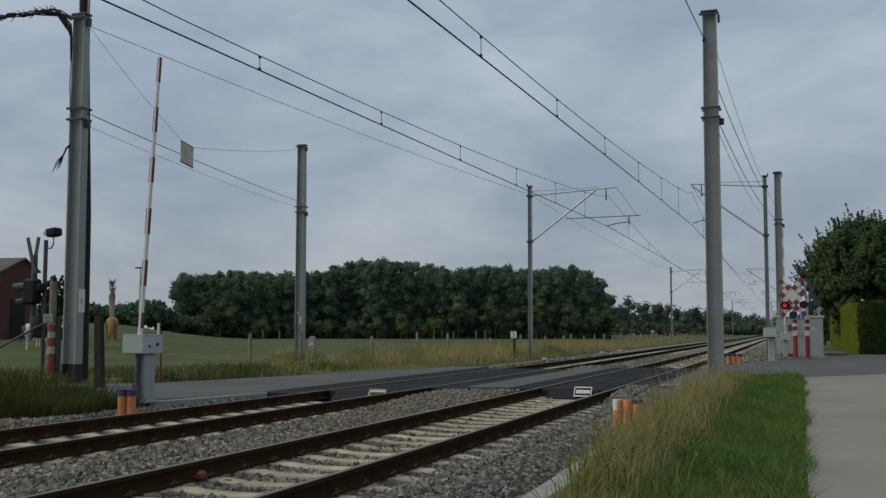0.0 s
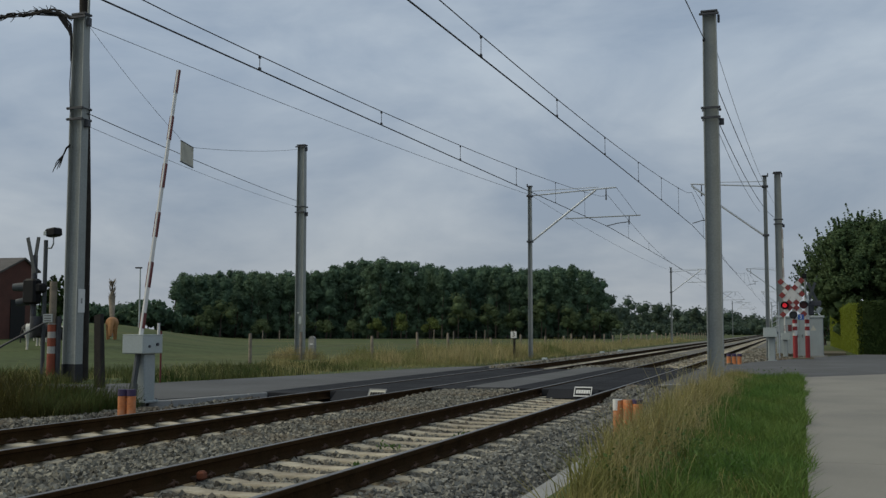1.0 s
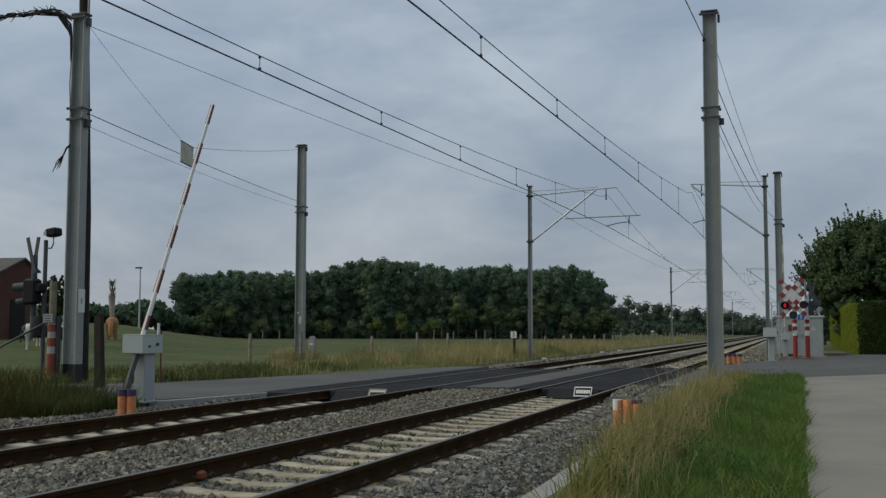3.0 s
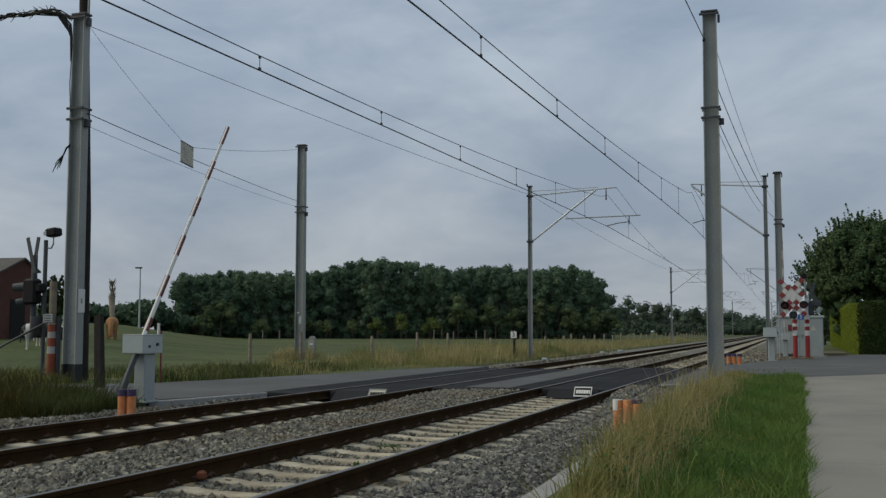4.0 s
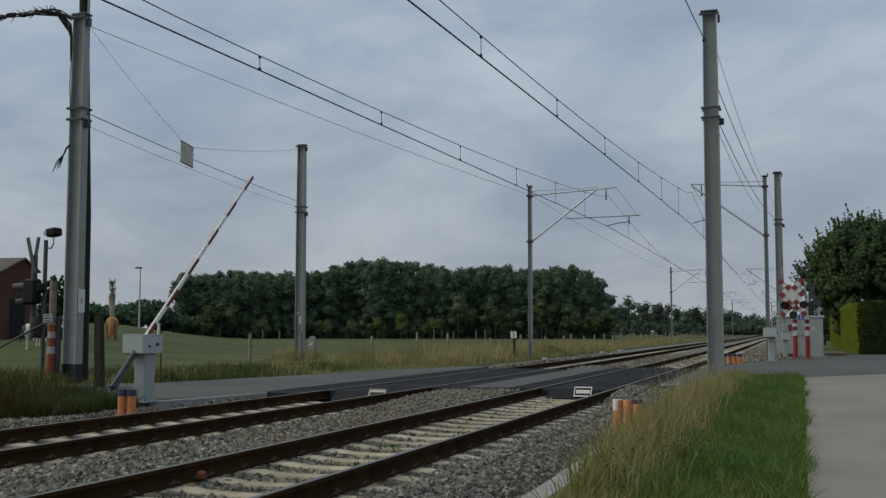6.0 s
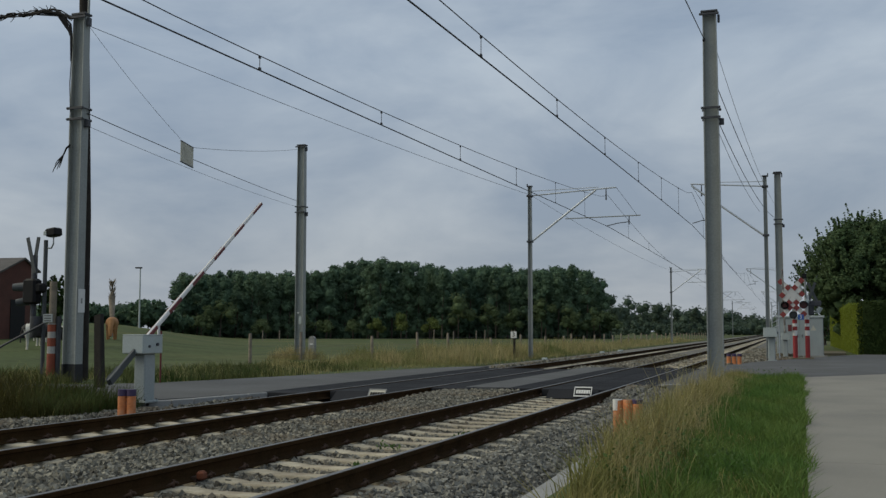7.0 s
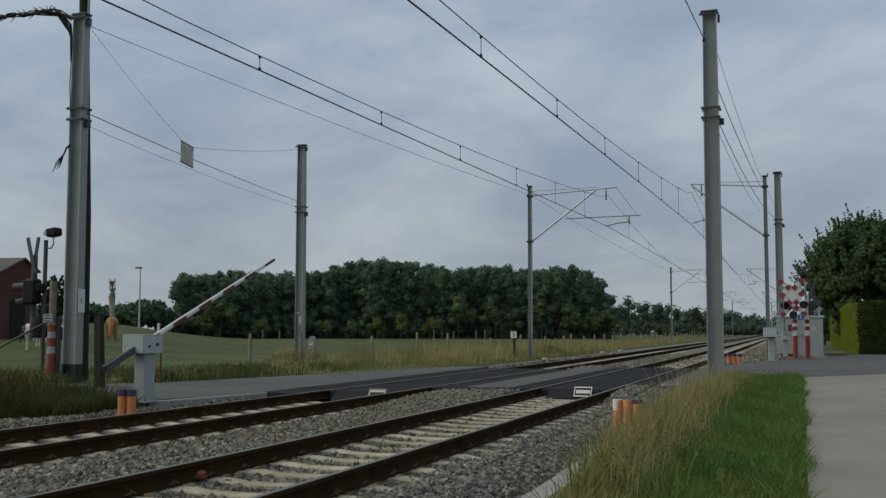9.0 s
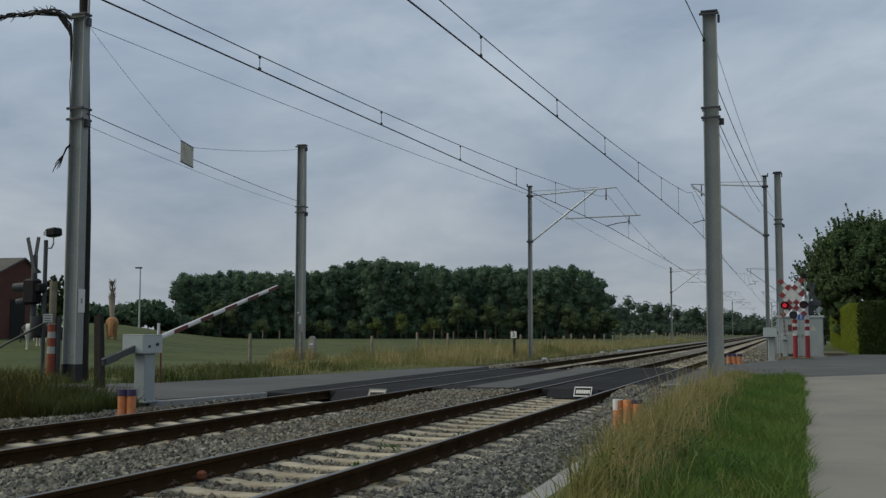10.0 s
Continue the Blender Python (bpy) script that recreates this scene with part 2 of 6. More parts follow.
# ---- mesh helpers ----
class Shape:
    """Collects the faces of one mesh."""

    def __init__(self):
        self.v, self.f, self.smooth = [], [], []

    def add(self, verts, faces, smooth=False):
        k = len(self.v)
        self.v += [tuple(q) for q in verts]
        self.f += [tuple(i + k for i in fc) for fc in faces]
        self.smooth += [smooth] * len(faces)
        return self

    def box(self, c, s, m=None, ch=0.0):
        x, y, z = s[0] / 2, s[1] / 2, s[2] / 2
        if ch <= 0:
            vs = [(-x, -y, -z), (x, -y, -z), (x, y, -z), (-x, y, -z), (-x, -y, z), (x, -y, z), (x, y, z), (-x, y, z)]
            fs = [(3, 2, 1, 0), (4, 5, 6, 7), (0, 1, 5, 4), (1, 2, 6, 5), (2, 3, 7, 6), (3, 0, 4, 7)]
        else:
            vs, fs = [], []
            for zz, d in ((-z, ch), (-z + ch, 0), (z - ch, 0), (z, ch)):
                a, b = x - d, y - d
                vs += [(-a + ch, -b, zz), (a - ch, -b, zz), (a, -b + ch, zz), (a, b - ch, zz), (a - ch, b, zz), (-a + ch, b, zz), (-a, b - ch, zz), (-a, -b + ch, zz)]
            for r in range(3):
                for i in range(8):
                    j = (i + 1) % 8
                    fs.append((r * 8 + i, r * 8 + j, r * 8 + 8 + j, r * 8 + 8 + i))
            fs += [tuple(range(7, -1, -1)), tuple(range(24, 32))]
        t = Matrix.Translation(c) @ (m.to_4x4() if m else Matrix())
        return self.add([t @ Vector(q) for q in vs], fs)

    def tube(self, pts, rads, n=8, caps=True, smooth=True):
        """A round bar through points, with a radius at each."""
        pts = [Vector(q) for q in pts]
        if not isinstance(rads, (list, tuple)):
            rads = [rads] * len(pts)
        vs, fs = [], []
        for i, q in enumerate(pts):
            d = (pts[min(i + 1, len(pts) - 1)] - pts[max(i - 1, 0)]).normalized()
            side = d.cross(Vector((0, 0, 1)))
            side = Vector((1, 0, 0)) if side.length < 1e-3 else side.normalized()
            up = side.cross(d)
            for k in range(n):
                a = 2 * math.pi * k / n
                vs.append(q + rads[i] * (math.cos(a) * side + math.sin(a) * up))
        for i in range(len(pts) - 1):
            for k in range(n):
                j = (k + 1) % n
                fs.append((i * n + k, i * n + j, i * n + n + j, i * n + n + k))
        self.add(vs, fs, smooth)
        if caps:
            e = (len(pts) - 1) * n
            self.add(vs[:n], [tuple(range(n))])
            self.add(vs[e:], [tuple(range(n - 1, -1, -1))])
        return self

    def prism(self, outline, z0, z1):
        """An upright prism on a plan outline."""
        n = len(outline)
        vs = [(x, y, z0) for x, y in outline] + [(x, y, z1) for x, y in outline]
        tris = mgeo.tessellate_polygon([[Vector((x, y, 0)) for x, y in outline]])
        area = sum(outline[i][0] * outline[(i + 1) % n][1] - outline[(i + 1) % n][0] * outline[i][1] for i in range(n))
        fs = [(i, (i + 1) % n, n + (i + 1) % n, n + i) for i in range(n)]
        for t in tris:
            a, b, c = (Vector((*outline[i], 0)) for i in t)
            if (b - a).cross(c - a).z < 0:
                t = t[::-1]
            fs += [tuple(n + i for i in t), tuple(reversed(t))]
        if area < 0:
            fs = [tuple(reversed(q)) for q in fs[:n]] + fs[n:]
        return self.add(vs, fs)

    def sweep(self, profile, path, closed=True):
        """A profile (x, z) swept along points of a path in plan, kept upright."""
        n, vs, fs = len(profile), [], []
        for q in path:
            vs += [(q[0] + a, q[1], q[2] + b) for a, b in profile]
        for i in range(len(path) - 1):
            for k in range(n if closed else n - 1):
                j = (k + 1) % n
                fs.append((i * n + k, i * n + n + k, i * n + n + j, i * n + j))
        if closed:
            e = (len(path) - 1) * n
            fs += [tuple(range(n)), tuple(range(e + n - 1, e - 1, -1))]
        return self.add(vs, fs)

    def ball(self, c, r, n=10, m=6, smooth=True):
        vs, fs = [], []
        for i in range(m + 1):
            a = math.pi * i / m
            for k in range(n):
                b = 2 * math.pi * k / n
                vs.append((c[0] + r[0] * math.sin(a) * math.cos(b), c[1] + r[1] * math.sin(a) * math.sin(b), c[2] + r[2] * math.cos(a)))
        for i in range(m):
            for k in range(n):
                j = (k + 1) % n
                fs.append((i * n + k, i * n + n + k, i * n + n + j, i * n + j))
        return self.add(vs, fs, smooth)

    def mesh(self, name, material):
        me = bpy.data.meshes.new(name)
        me.from_pydata(self.v, [], self.f)
        me.polygons.foreach_set("use_smooth", self.smooth)
        me.materials.append(material)
        me.update()
        return me


def bulk(name, verts, quads, material):
    """A mesh of very many small faces from arrays: verts (n, 3), faces (m, k)."""
    me = bpy.data.meshes.new(name)
    k = quads.shape[1]
    me.vertices.add(len(verts))
    me.vertices.foreach_set("co", verts.astype(np.float32).ravel())
    me.loops.add(quads.size)
    me.loops.foreach_set("vertex_index", quads.astype(np.int32).ravel())
    me.polygons.add(len(quads))
    me.polygons.foreach_set("loop_start", np.arange(0, quads.size, k, dtype=np.int32))
    me.update(calc_edges=True)
    me.validate()
    me.polygons.foreach_set("use_smooth", [False] * len(quads))
    me.materials.append(material)
    return me


def thing(name, label, category, at=(0, 0, 0), rz=0.0, group="", kind=""):
    """An empty at a thing's base, the parent of its parts."""
    ob = new(name)
    ob.empty_display_size = 0.1
    ob.matrix_basis = pose(*at, 0, 0, rz)
    return tagged(ob, label, category, group, kind)


def part(name, shape, material, parent, label=""):
    """One mesh under a thing or a part, in its parent's space."""
    ob = new(name, shape.mesh(name, material) if isinstance(shape, Shape) else shape)
    ob.parent = parent
    return tagged(ob, label)


def solid(name, shape, material, label, category, kind="", group="", at=(0, 0, 0)):
    """A thing of one mesh."""
    ob = new(name, shape.mesh(name, material) if isinstance(shape, Shape) else shape)
    ob.location = at
    return tagged(ob, label, category, group, kind)


rng = np.random.default_rng(7)


def sst(a, b, x):
    t = np.clip((x - a) / (b - a), 0, 1)
    return t * t * (3 - 2 * t)


def bend(y):
    """How far the line has curved to the left at y: a gentle curve, straight again past the masts."""
    e = np.minimum(y, 58.0)
    return -1.546e-4 * (e - 20.0) ** 2 - 0.0117 * (y - e)


def terrain(x, y):
    """Height of the natural ground: level by the line, a hollow under the ballast, a pasture that rises towards the farm."""
    x, y = np.asarray(x, float), np.asarray(y, float)
    d = np.hypot(x, y)
    az = np.degrees(np.arctan2(x, y))
    z = -0.05 - 0.12 * sst(-12, -16, x) * sst(21, 26, y)
    z = z + 2.15 * sst(-29.0, -37.0, az) * sst(38, 125, d)
    u = x - bend(y)
    z = z - 0.5 * sst(-11.0, -10.6, u) * sst(-1.75, -2.0, u)
    return z


# ---- ground, road, pavement ----
def build_ground():
    def lines(parts):
        return np.unique(np.concatenate([np.arange(a, b, s) for a, b, s in parts]).round(3))

    xs = lines([(-2600, -700, 190), (-700, -160, 30), (-160, -30, 3.0), (-30, -12, 0.6), (-12, 2, 0.2), (2, 20, 1.5), (20, 160, 14), (160, 2700, 180)])
    ys = lines([(-300, 0, 30), (0, 60, 0.8), (60, 200, 3), (200, 700, 25), (700, 3400, 200)])
    gx, gy = np.meshgrid(xs, ys)
    gz = terrain(gx, gy)
    near = (gx > -30) & (gx < 6) & (gy < 60)
    gz = gz + np.where(near, 0.03 * (np.sin(gx * 3.1 + 1.3 * np.sin(gy * 1.1)) * np.sin(gy * 2.3)), 0) * (gx < -12)
    v = np.stack([gx, gy, gz], -1).reshape(-1, 3)
    w = len(xs)
    i = (np.arange(len(ys) - 1)[:, None] * w + np.arange(w - 1)[None, :]).ravel()
    q = np.stack([i, i + 1, i + 1 + w, i + w], 1)
    me = bulk("ground", v, q, M_FIELD)
    me.polygons.foreach_set("use_smooth", [True] * len(me.polygons))
    return solid("ground", me, M_FIELD, "short dull green pasture rising gently to a farm", "ground", "structure")


def build_roads():
    left = [(-70, 14.6), (-14, 14.9), (-11.2, 14.95), (-10.5, 15.05), (-10.05, 16.2), (-9.72, 18.0), (-9.72, 32.3), (-9.9, 34.0), (-10.7, 32.6), (-11.5, 29.6), (-12.05, 26.6),
            (-12.6, 24.4), (-13.1, 22.3), (-13.6, 20.4), (-14.6, 19.3), (-17, 18.7), (-70, 18.2)]
    solid("road", Shape().prism(left, -0.35, 0.0), M_ASPHALT, "worn grey asphalt road leading up to the crossing", "road", "structure")
    mid = [(-6.66, 21.15), (-5.72, 21.15), (-5.72, 34.3), (-6.66, 34.1)]
    solid("road", Shape().prism(mid, -0.35, -0.004), M_ASPHALT, "strip of asphalt between the two tracks", "road", "structure")
    right = [(-2.98, 22.9), (-2.0, 23.9), (-1.9, 27.2), (-1.2, 28.9), (-0.2, 28.15), (-0.05, 28.35), (2.17, 31.45), (9, 41), (60, 110), (60, 140), (12, 74), (4.2, 60.8), (1.6, 54.2), (0.3, 49.2),
             (-1.43, 43), (-2.3, 38.6), (-2.98, 35.4)]
    solid("road", Shape().prism(right, -0.35, 0.0), M_ASPHALT, "worn grey asphalt road beyond the crossing", "road", "structure")
    yard = [(-2.5, 38.4), (-2.32, 38.75), (-1.45, 43.1), (0.28, 49.3), (1.1, 52.6), (1.3, 58), (0.2, 75), (-1.6, 110), (-3.2, 110), (-2.6, 60)]
    solid("gravel", Shape().prism(yard, -0.5, -0.02), M_GRAVEL, "brown-grey gravel beside the line past the road", "gravel", "structure")
    edge = Shape().box((-2.45, 23.3, -0.1), (1.0, 0.16, 0.24), Matrix.Rotation(radians(40), 3, "Z"), 0.01)
    solid("kerb", edge, M_KERB, "short pale concrete edging beside the track", "kerb", "structure")
    # kerbstones that swing round the corner by the barrier
    path = [(-11.2, 14.85), (-10.7, 14.9), (-10.3, 15.1), (-10.12, 15.5), (-10.0, 16.0), (-9.88, 16.8), (-9.78, 17.5), (-9.7, 18.1)]
    kerb = thing("kerb", "row of pale concrete kerbstones bordering the asphalt", "kerb", kind="structure")
    for a, b in zip(path, path[1:]):
        d = Vector((b[0] - a[0], b[1] - a[1], 0))
        s = Shape().box((0, 0, 0), (d.length - 0.012, 0.13, 0.3), None, 0.012)
        k = part("kerbstone", s, M_KERB, kerb)
        k.matrix_basis = pose((a[0] + b[0]) / 2, (a[1] + b[1]) / 2, -0.158, 0, 0, math.degrees(math.atan2(d.y, d.x)))
    # driveway of cast slabs
    pave = thing("pavement", "pale grey concrete driveway slabs with a grassy edge", "pavement", kind="structure")
    y = -14.0
    while y < 26:
        y1 = min(y + 6.0, 28.0)
        jit = 0.02 * math.sin(y * 1.7)
        part("slab", Shape().prism([(0.02 + jit, y + 0.004), (4.6, y + 0.004), (4.6, y1 - 0.004), (0.03 - jit, y1 - 0.004)], -0.25, 0.004), M_CONCRETE, pave)
        part("slab", Shape().prism([(4.616, y + 0.004), (9.4, y + 0.004), (9.4, y1 - 0.004), (4.616, y1 - 0.004)], -0.25, 0.004), M_CONCRETE, pave)
        y += 6.0
    part("slab", Shape().prism([(-0.02, 28.01), (9.4, 28.01), (9.4, 41.3), (2.2, 31.3), (0.0, 28.25)], -0.25, 0.004), M_CONCRETE, pave)


# ---- the two tracks ----
RAIL_H = 0.93
GAUGE, XD, APART = 1.507, -3.594, 3.7305
TRACKS = {"near": XD - GAUGE / 2, "far": XD - APART - GAUGE / 2}
RAIL = [(-0.075, -0.172), (-0.075, -0.16), (-0.02, -0.142), (-0.009, -0.125), (-0.009, -0.052), (-0.036, -0.038), (-0.036, -0.006), (-0.03, 0.0),
        (0.03, 0.0), (0.036, -0.006), (0.036, -0.038), (0.009, -0.052), (0.009, -0.125), (0.02, -0.142), (0.075, -0.16), (0.075, -0.172)]
RAIL = [(a, b * RAIL_H) for a, b in RAIL]


def sleeper_mesh():
    s = Shape()
    xs = [-1.25, -1.22, -0.95, -0.5, -0.32, 0.32, 0.5, 0.95, 1.22, 1.25]
    tops = [-0.24, -0.215, -0.178, -0.178, -0.196, -0.196, -0.178, -0.178, -0.215, -0.24]
    vs, fs = [], []
    for x, z in zip(xs, tops):
        w = 0.1 if abs(x) < 0.4 else 0.112
        vs += [(x, -0.145, -0.4), (x, -w, z - 0.012), (x, -w + 0.012, z), (x, w - 0.012, z), (x, w, z - 0.012), (x, 0.145, -0.4)]
    for i in range(len(xs) - 1):
        for k in range(5):
            fs.append((i * 6 + k, i * 6 + k + 1, i * 6 + 7 + k, i * 6 + 6 + k))
    fs += [(5, 4, 3, 2, 1, 0), tuple(range(54, 60))]
    s.add(vs, fs)
    return s.mesh("sleeper", M_SLEEPER)


def clip_mesh():
    s = Shape()
    s.tube([(0.0, -0.06, 0.0), (0.03, -0.06, 0.022), (0.045, -0.03, 0.03), (0.02, 0.0, 0.035), (0.045, 0.03, 0.03), (0.03, 0.06, 0.022), (0.0, 0.06, 0.0)], 0.013, 5)
    s.tube([(0.028, 0, -0.02), (0.028, 0, 0.055)], 0.016, 6)
    return s.mesh("rail_clip", M_CLIP)


def build_tracks():
    sl, cl = sleeper_mesh(), clip_mesh()
    ys = [-12.0] + list(np.arange(-9, 130, 3.0)) + list(np.arange(130, 520, 12.0))
    for which, xc in TRACKS.items():
        label = "rusty rails on pale concrete sleepers " + ("beside the grass verge" if which == "near" else "beside the pasture")
        tr = thing("railway_track", label, "railway track", group="tracks of the line")
        for sx in (-GAUGE / 2, GAUGE / 2):
            r = part("rail", Shape().sweep(RAIL, [(xc + sx + bend(y), y, 0) for y in ys]), M_RAIL, tr, "dark rusty steel rail")
            part("running_surface", Shape().sweep([(-0.027, 0.0002), (-0.027, 0.0022), (0.027, 0.0022), (0.027, 0.0002)], [(xc + sx + bend(y), y, 0) for y in ys]), M_HEAD, r, "polished steel rail head")
        deck = (18.0, 32.2) if which == "far" else (21.0, 34.2)
        far = Shape()
        for i in range(-8, 330):
            y = 9.01 + 0.6 * i
            if deck[0] + 0.2 < y < deck[1]:
                continue
            if y > 75:
                far.box((xc + bend(y), y, -0.28), (2.5, 0.26, 0.2))
                continue
            ob = new("sleeper", sl)
            ob.parent = tr
            ob.matrix_basis = pose(xc + bend(y) + rng.normal(0, 0.008), y + rng.normal(0, 0.01), 0.016 + rng.normal(0, 0.002), 0, 0, rng.normal(0, 0.4))
            if y > 30:
                continue
            for sx in (-GAUGE / 2, GAUGE / 2):
                for side in (-1, 1):
                    c = new("rail_clip", cl)
                    c.parent = ob
                    c.matrix_basis = pose(sx + side * 0.05, 0, -0.168, 0, 0, 0 if side > 0 else 180)
        tagged(part("distant_sleepers", far, M_SLEEPER, tr), kind="stuff")


def build_decks():
    """Rubber panels of the level crossing, in courses inside and outside the rails."""
    for which, xc in TRACKS.items():
        y0, y1 = (18.05, 32.2) if which == "far" else (21.05, 34.2)
        deck = thing("crossing_deck", "black rubber panels laid level with the rails", "crossing deck", group="decks of the level crossing")
        g = GAUGE / 2
        courses = [(-g - 0.86, -g - 0.045), (-g + 0.085, -0.004), (0.004, g - 0.085), (g + 0.045, g + 0.86)]
        k = int(round((y1 - y0) / 0.9))
        step = (y1 - y0) / k
        meshes = {}
        for ci, (a, b) in enumerate(courses):
            s = Shape().box((0, 0, 0), (b - a, step - 0.012, 0.15), None, 0.012)
            meshes[ci] = s.mesh("panel", M_RUBBER)
        for i in range(k):
            y = y0 + (i + 0.5) * step
            for ci, (a, b) in enumerate(courses):
                if which == 'far' and ((ci in (1, 2) and i == 0) or (ci == 3 and i < 3)) or (which == 'near' and ci == 3 and i < 2):
                    continue
                ob = new("panel", meshes[ci])
                ob.parent = deck
                ob.matrix_basis = pose(xc + (a + b) / 2 + bend(y), y, -0.083 + rng.normal(0, 0.0015))
        # sloping end guards with a framed plate
        for yy, dr in ((y0, -1), (y1, 1)):
            s = Shape()
            w = 0.5
            s.add([(-w, 0, -0.16), (w, 0, -0.16), (w, 0, 0.0), (-w, 0, 0.0), (-w, dr * 0.34, -0.17), (w, dr * 0.34, -0.17)],
                  [(3, 2, 5, 4), (0, 1, 2, 3), (0, 3, 4), (1, 5, 2), (0, 4, 5, 1)])
            gd = part("end_guard", s, M_RUBBER, deck, "sloping black rubber end guard")
            gd.matrix_basis = pose(xc + bend(yy), yy + (step if which == 'far' and dr < 0 else 0) + dr * 0.02, 0)


def end_plate(x, y, dim):
    """A tilted plate between the rails: black, framed in white, with an unreadable mark."""
    p = thing("end_plate", "small black plate with a white frame between the rails" if not dim else "small plate coloured pale as if sunlit, with dark marks, between the rails", "plate", at=(x, y, -0.135), group="plates at the deck ends")
    wm = M_WHITE if not dim else M_KERB
    tilt = Matrix.Rotation(radians(48), 3, "X")

    def slab(name, c, s, m, lab):
        part(name, Shape().box(tilt @ Vector((0.8 * c[0], 1.22 * c[1], c[2])), (0.8 * s[0], 1.22 * s[1], s[2]), tilt, 0.002), m, p, lab)

    # the second plate's paleness is sunlight put into its colour
    slab("plate", (0, 0.1, 0), (0.44, 0.2, 0.012), M_BOARD if dim else M_BLACK, "black plate" if not dim else "pale plate")
    for c, s in (((0, 0.01, 0.009), (0.44, 0.022, 0.01)), ((0, 0.19, 0.009), (0.44, 0.022, 0.01)), ((-0.21, 0.1, 0.009), (0.022, 0.16, 0.01)), ((0.21, 0.1, 0.009), (0.022, 0.16, 0.01))):
        slab("frame_bar", c, s, wm, "white frame bar")
    x0 = -0.17
    for w in (0.05, 0.06, 0.05, 0.055, 0.06, 0.03):
        slab("mark", (x0 + w / 2, 0.1, 0.0085), (w, 0.075, 0.005), M_BLACK if dim else wm, "dark bar" if dim else "white bar")
        x0 += w + 0.009
    return p


def rocks(n, xr, yr, zf, size, material, keep=None):
    """Angular stones: jittered cubes strewn over a stretch, as one mesh."""
    x = rng.uniform(*xr, n)
    y = rng.uniform(*yr, n)
    if keep is not None:
        k = keep(x, y)
        x, y = x[k], y[k]
    n = len(x)
    base = np.array([(-1, -1, -1), (1, -1, -1), (1, 1, -1), (-1, 1, -1), (-1, -1, 1), (1, -1, 1), (1, 1, 1), (-1, 1, 1)], float) * 0.5
    v = base[None] + rng.normal(0, 0.13, (n, 8, 3))
    v *= (size * rng.uniform(0.55, 1.25, (n, 1, 1))) * rng.uniform(0.65, 1.15, (n, 1, 3))
    q = rng.normal(0, 1, (n, 4))
    q /= np.linalg.norm(q, axis=1, keepdims=True)
    w, a, b, c = q.T
    R = np.stack([1 - 2 * (b * b + c * c), 2 * (a * b - c * w), 2 * (a * c + b * w), 2 * (a * b + c * w), 1 - 2 * (a * a + c * c), 2 * (b * c - a * w),
                  2 * (a * c - b * w), 2 * (b * c + a * w), 1 - 2 * (a * a + b * b)], 1).reshape(n, 3, 3)
    v = np.einsum("nij,nkj->nki", R, v)
    z = zf(x, y) + rng.uniform(-0.3, 0.35, n) * size
    v += np.stack([x + bend(y), y, z], 1)[:, None]
    f = np.array([(3, 2, 1, 0), (4, 5, 6, 7), (0, 1, 5, 4), (1, 2, 6, 5), (2, 3, 7, 6), (3, 0, 4, 7)])
    quads = (np.arange(n)[:, None, None] * 8 + f[None]).reshape(-1, 4)
    return v.reshape(-1, 3), quads


def bed(x, y):
    """Top of the ballast across the line, x counted from the straight."""
    z = np.full_like(x, -0.235)
    for xc in TRACKS.values():
        u = np.abs(x - xc)
        z = np.where(u < 0.66, (-0.212 if xc > -6 else -0.245) - 0.015 * np.cos(u * 5), z)
        z = np.where((u > 0.85) & (u < 1.3), -0.205, z)
    mid = (TRACKS["near"] + TRACKS["far"]) / 2
    z = np.where(np.abs(x - mid) < 0.75, -0.165, z)
    z = z + np.where(np.abs(x - mid) < 1.05, 0.11 * sst(15.5, 20.5, y) * sst(40, 35, y), 0)
    z = z + np.where(x > -3.5, 0.17 * sst(18.5, 21.2, y) * sst(23.6, 23.0, y), 0)
    z = z - 0.22 * sst(-2.9, -2.15, x) + 0.15 * sst(-9.4, -9.75, x)
    return z


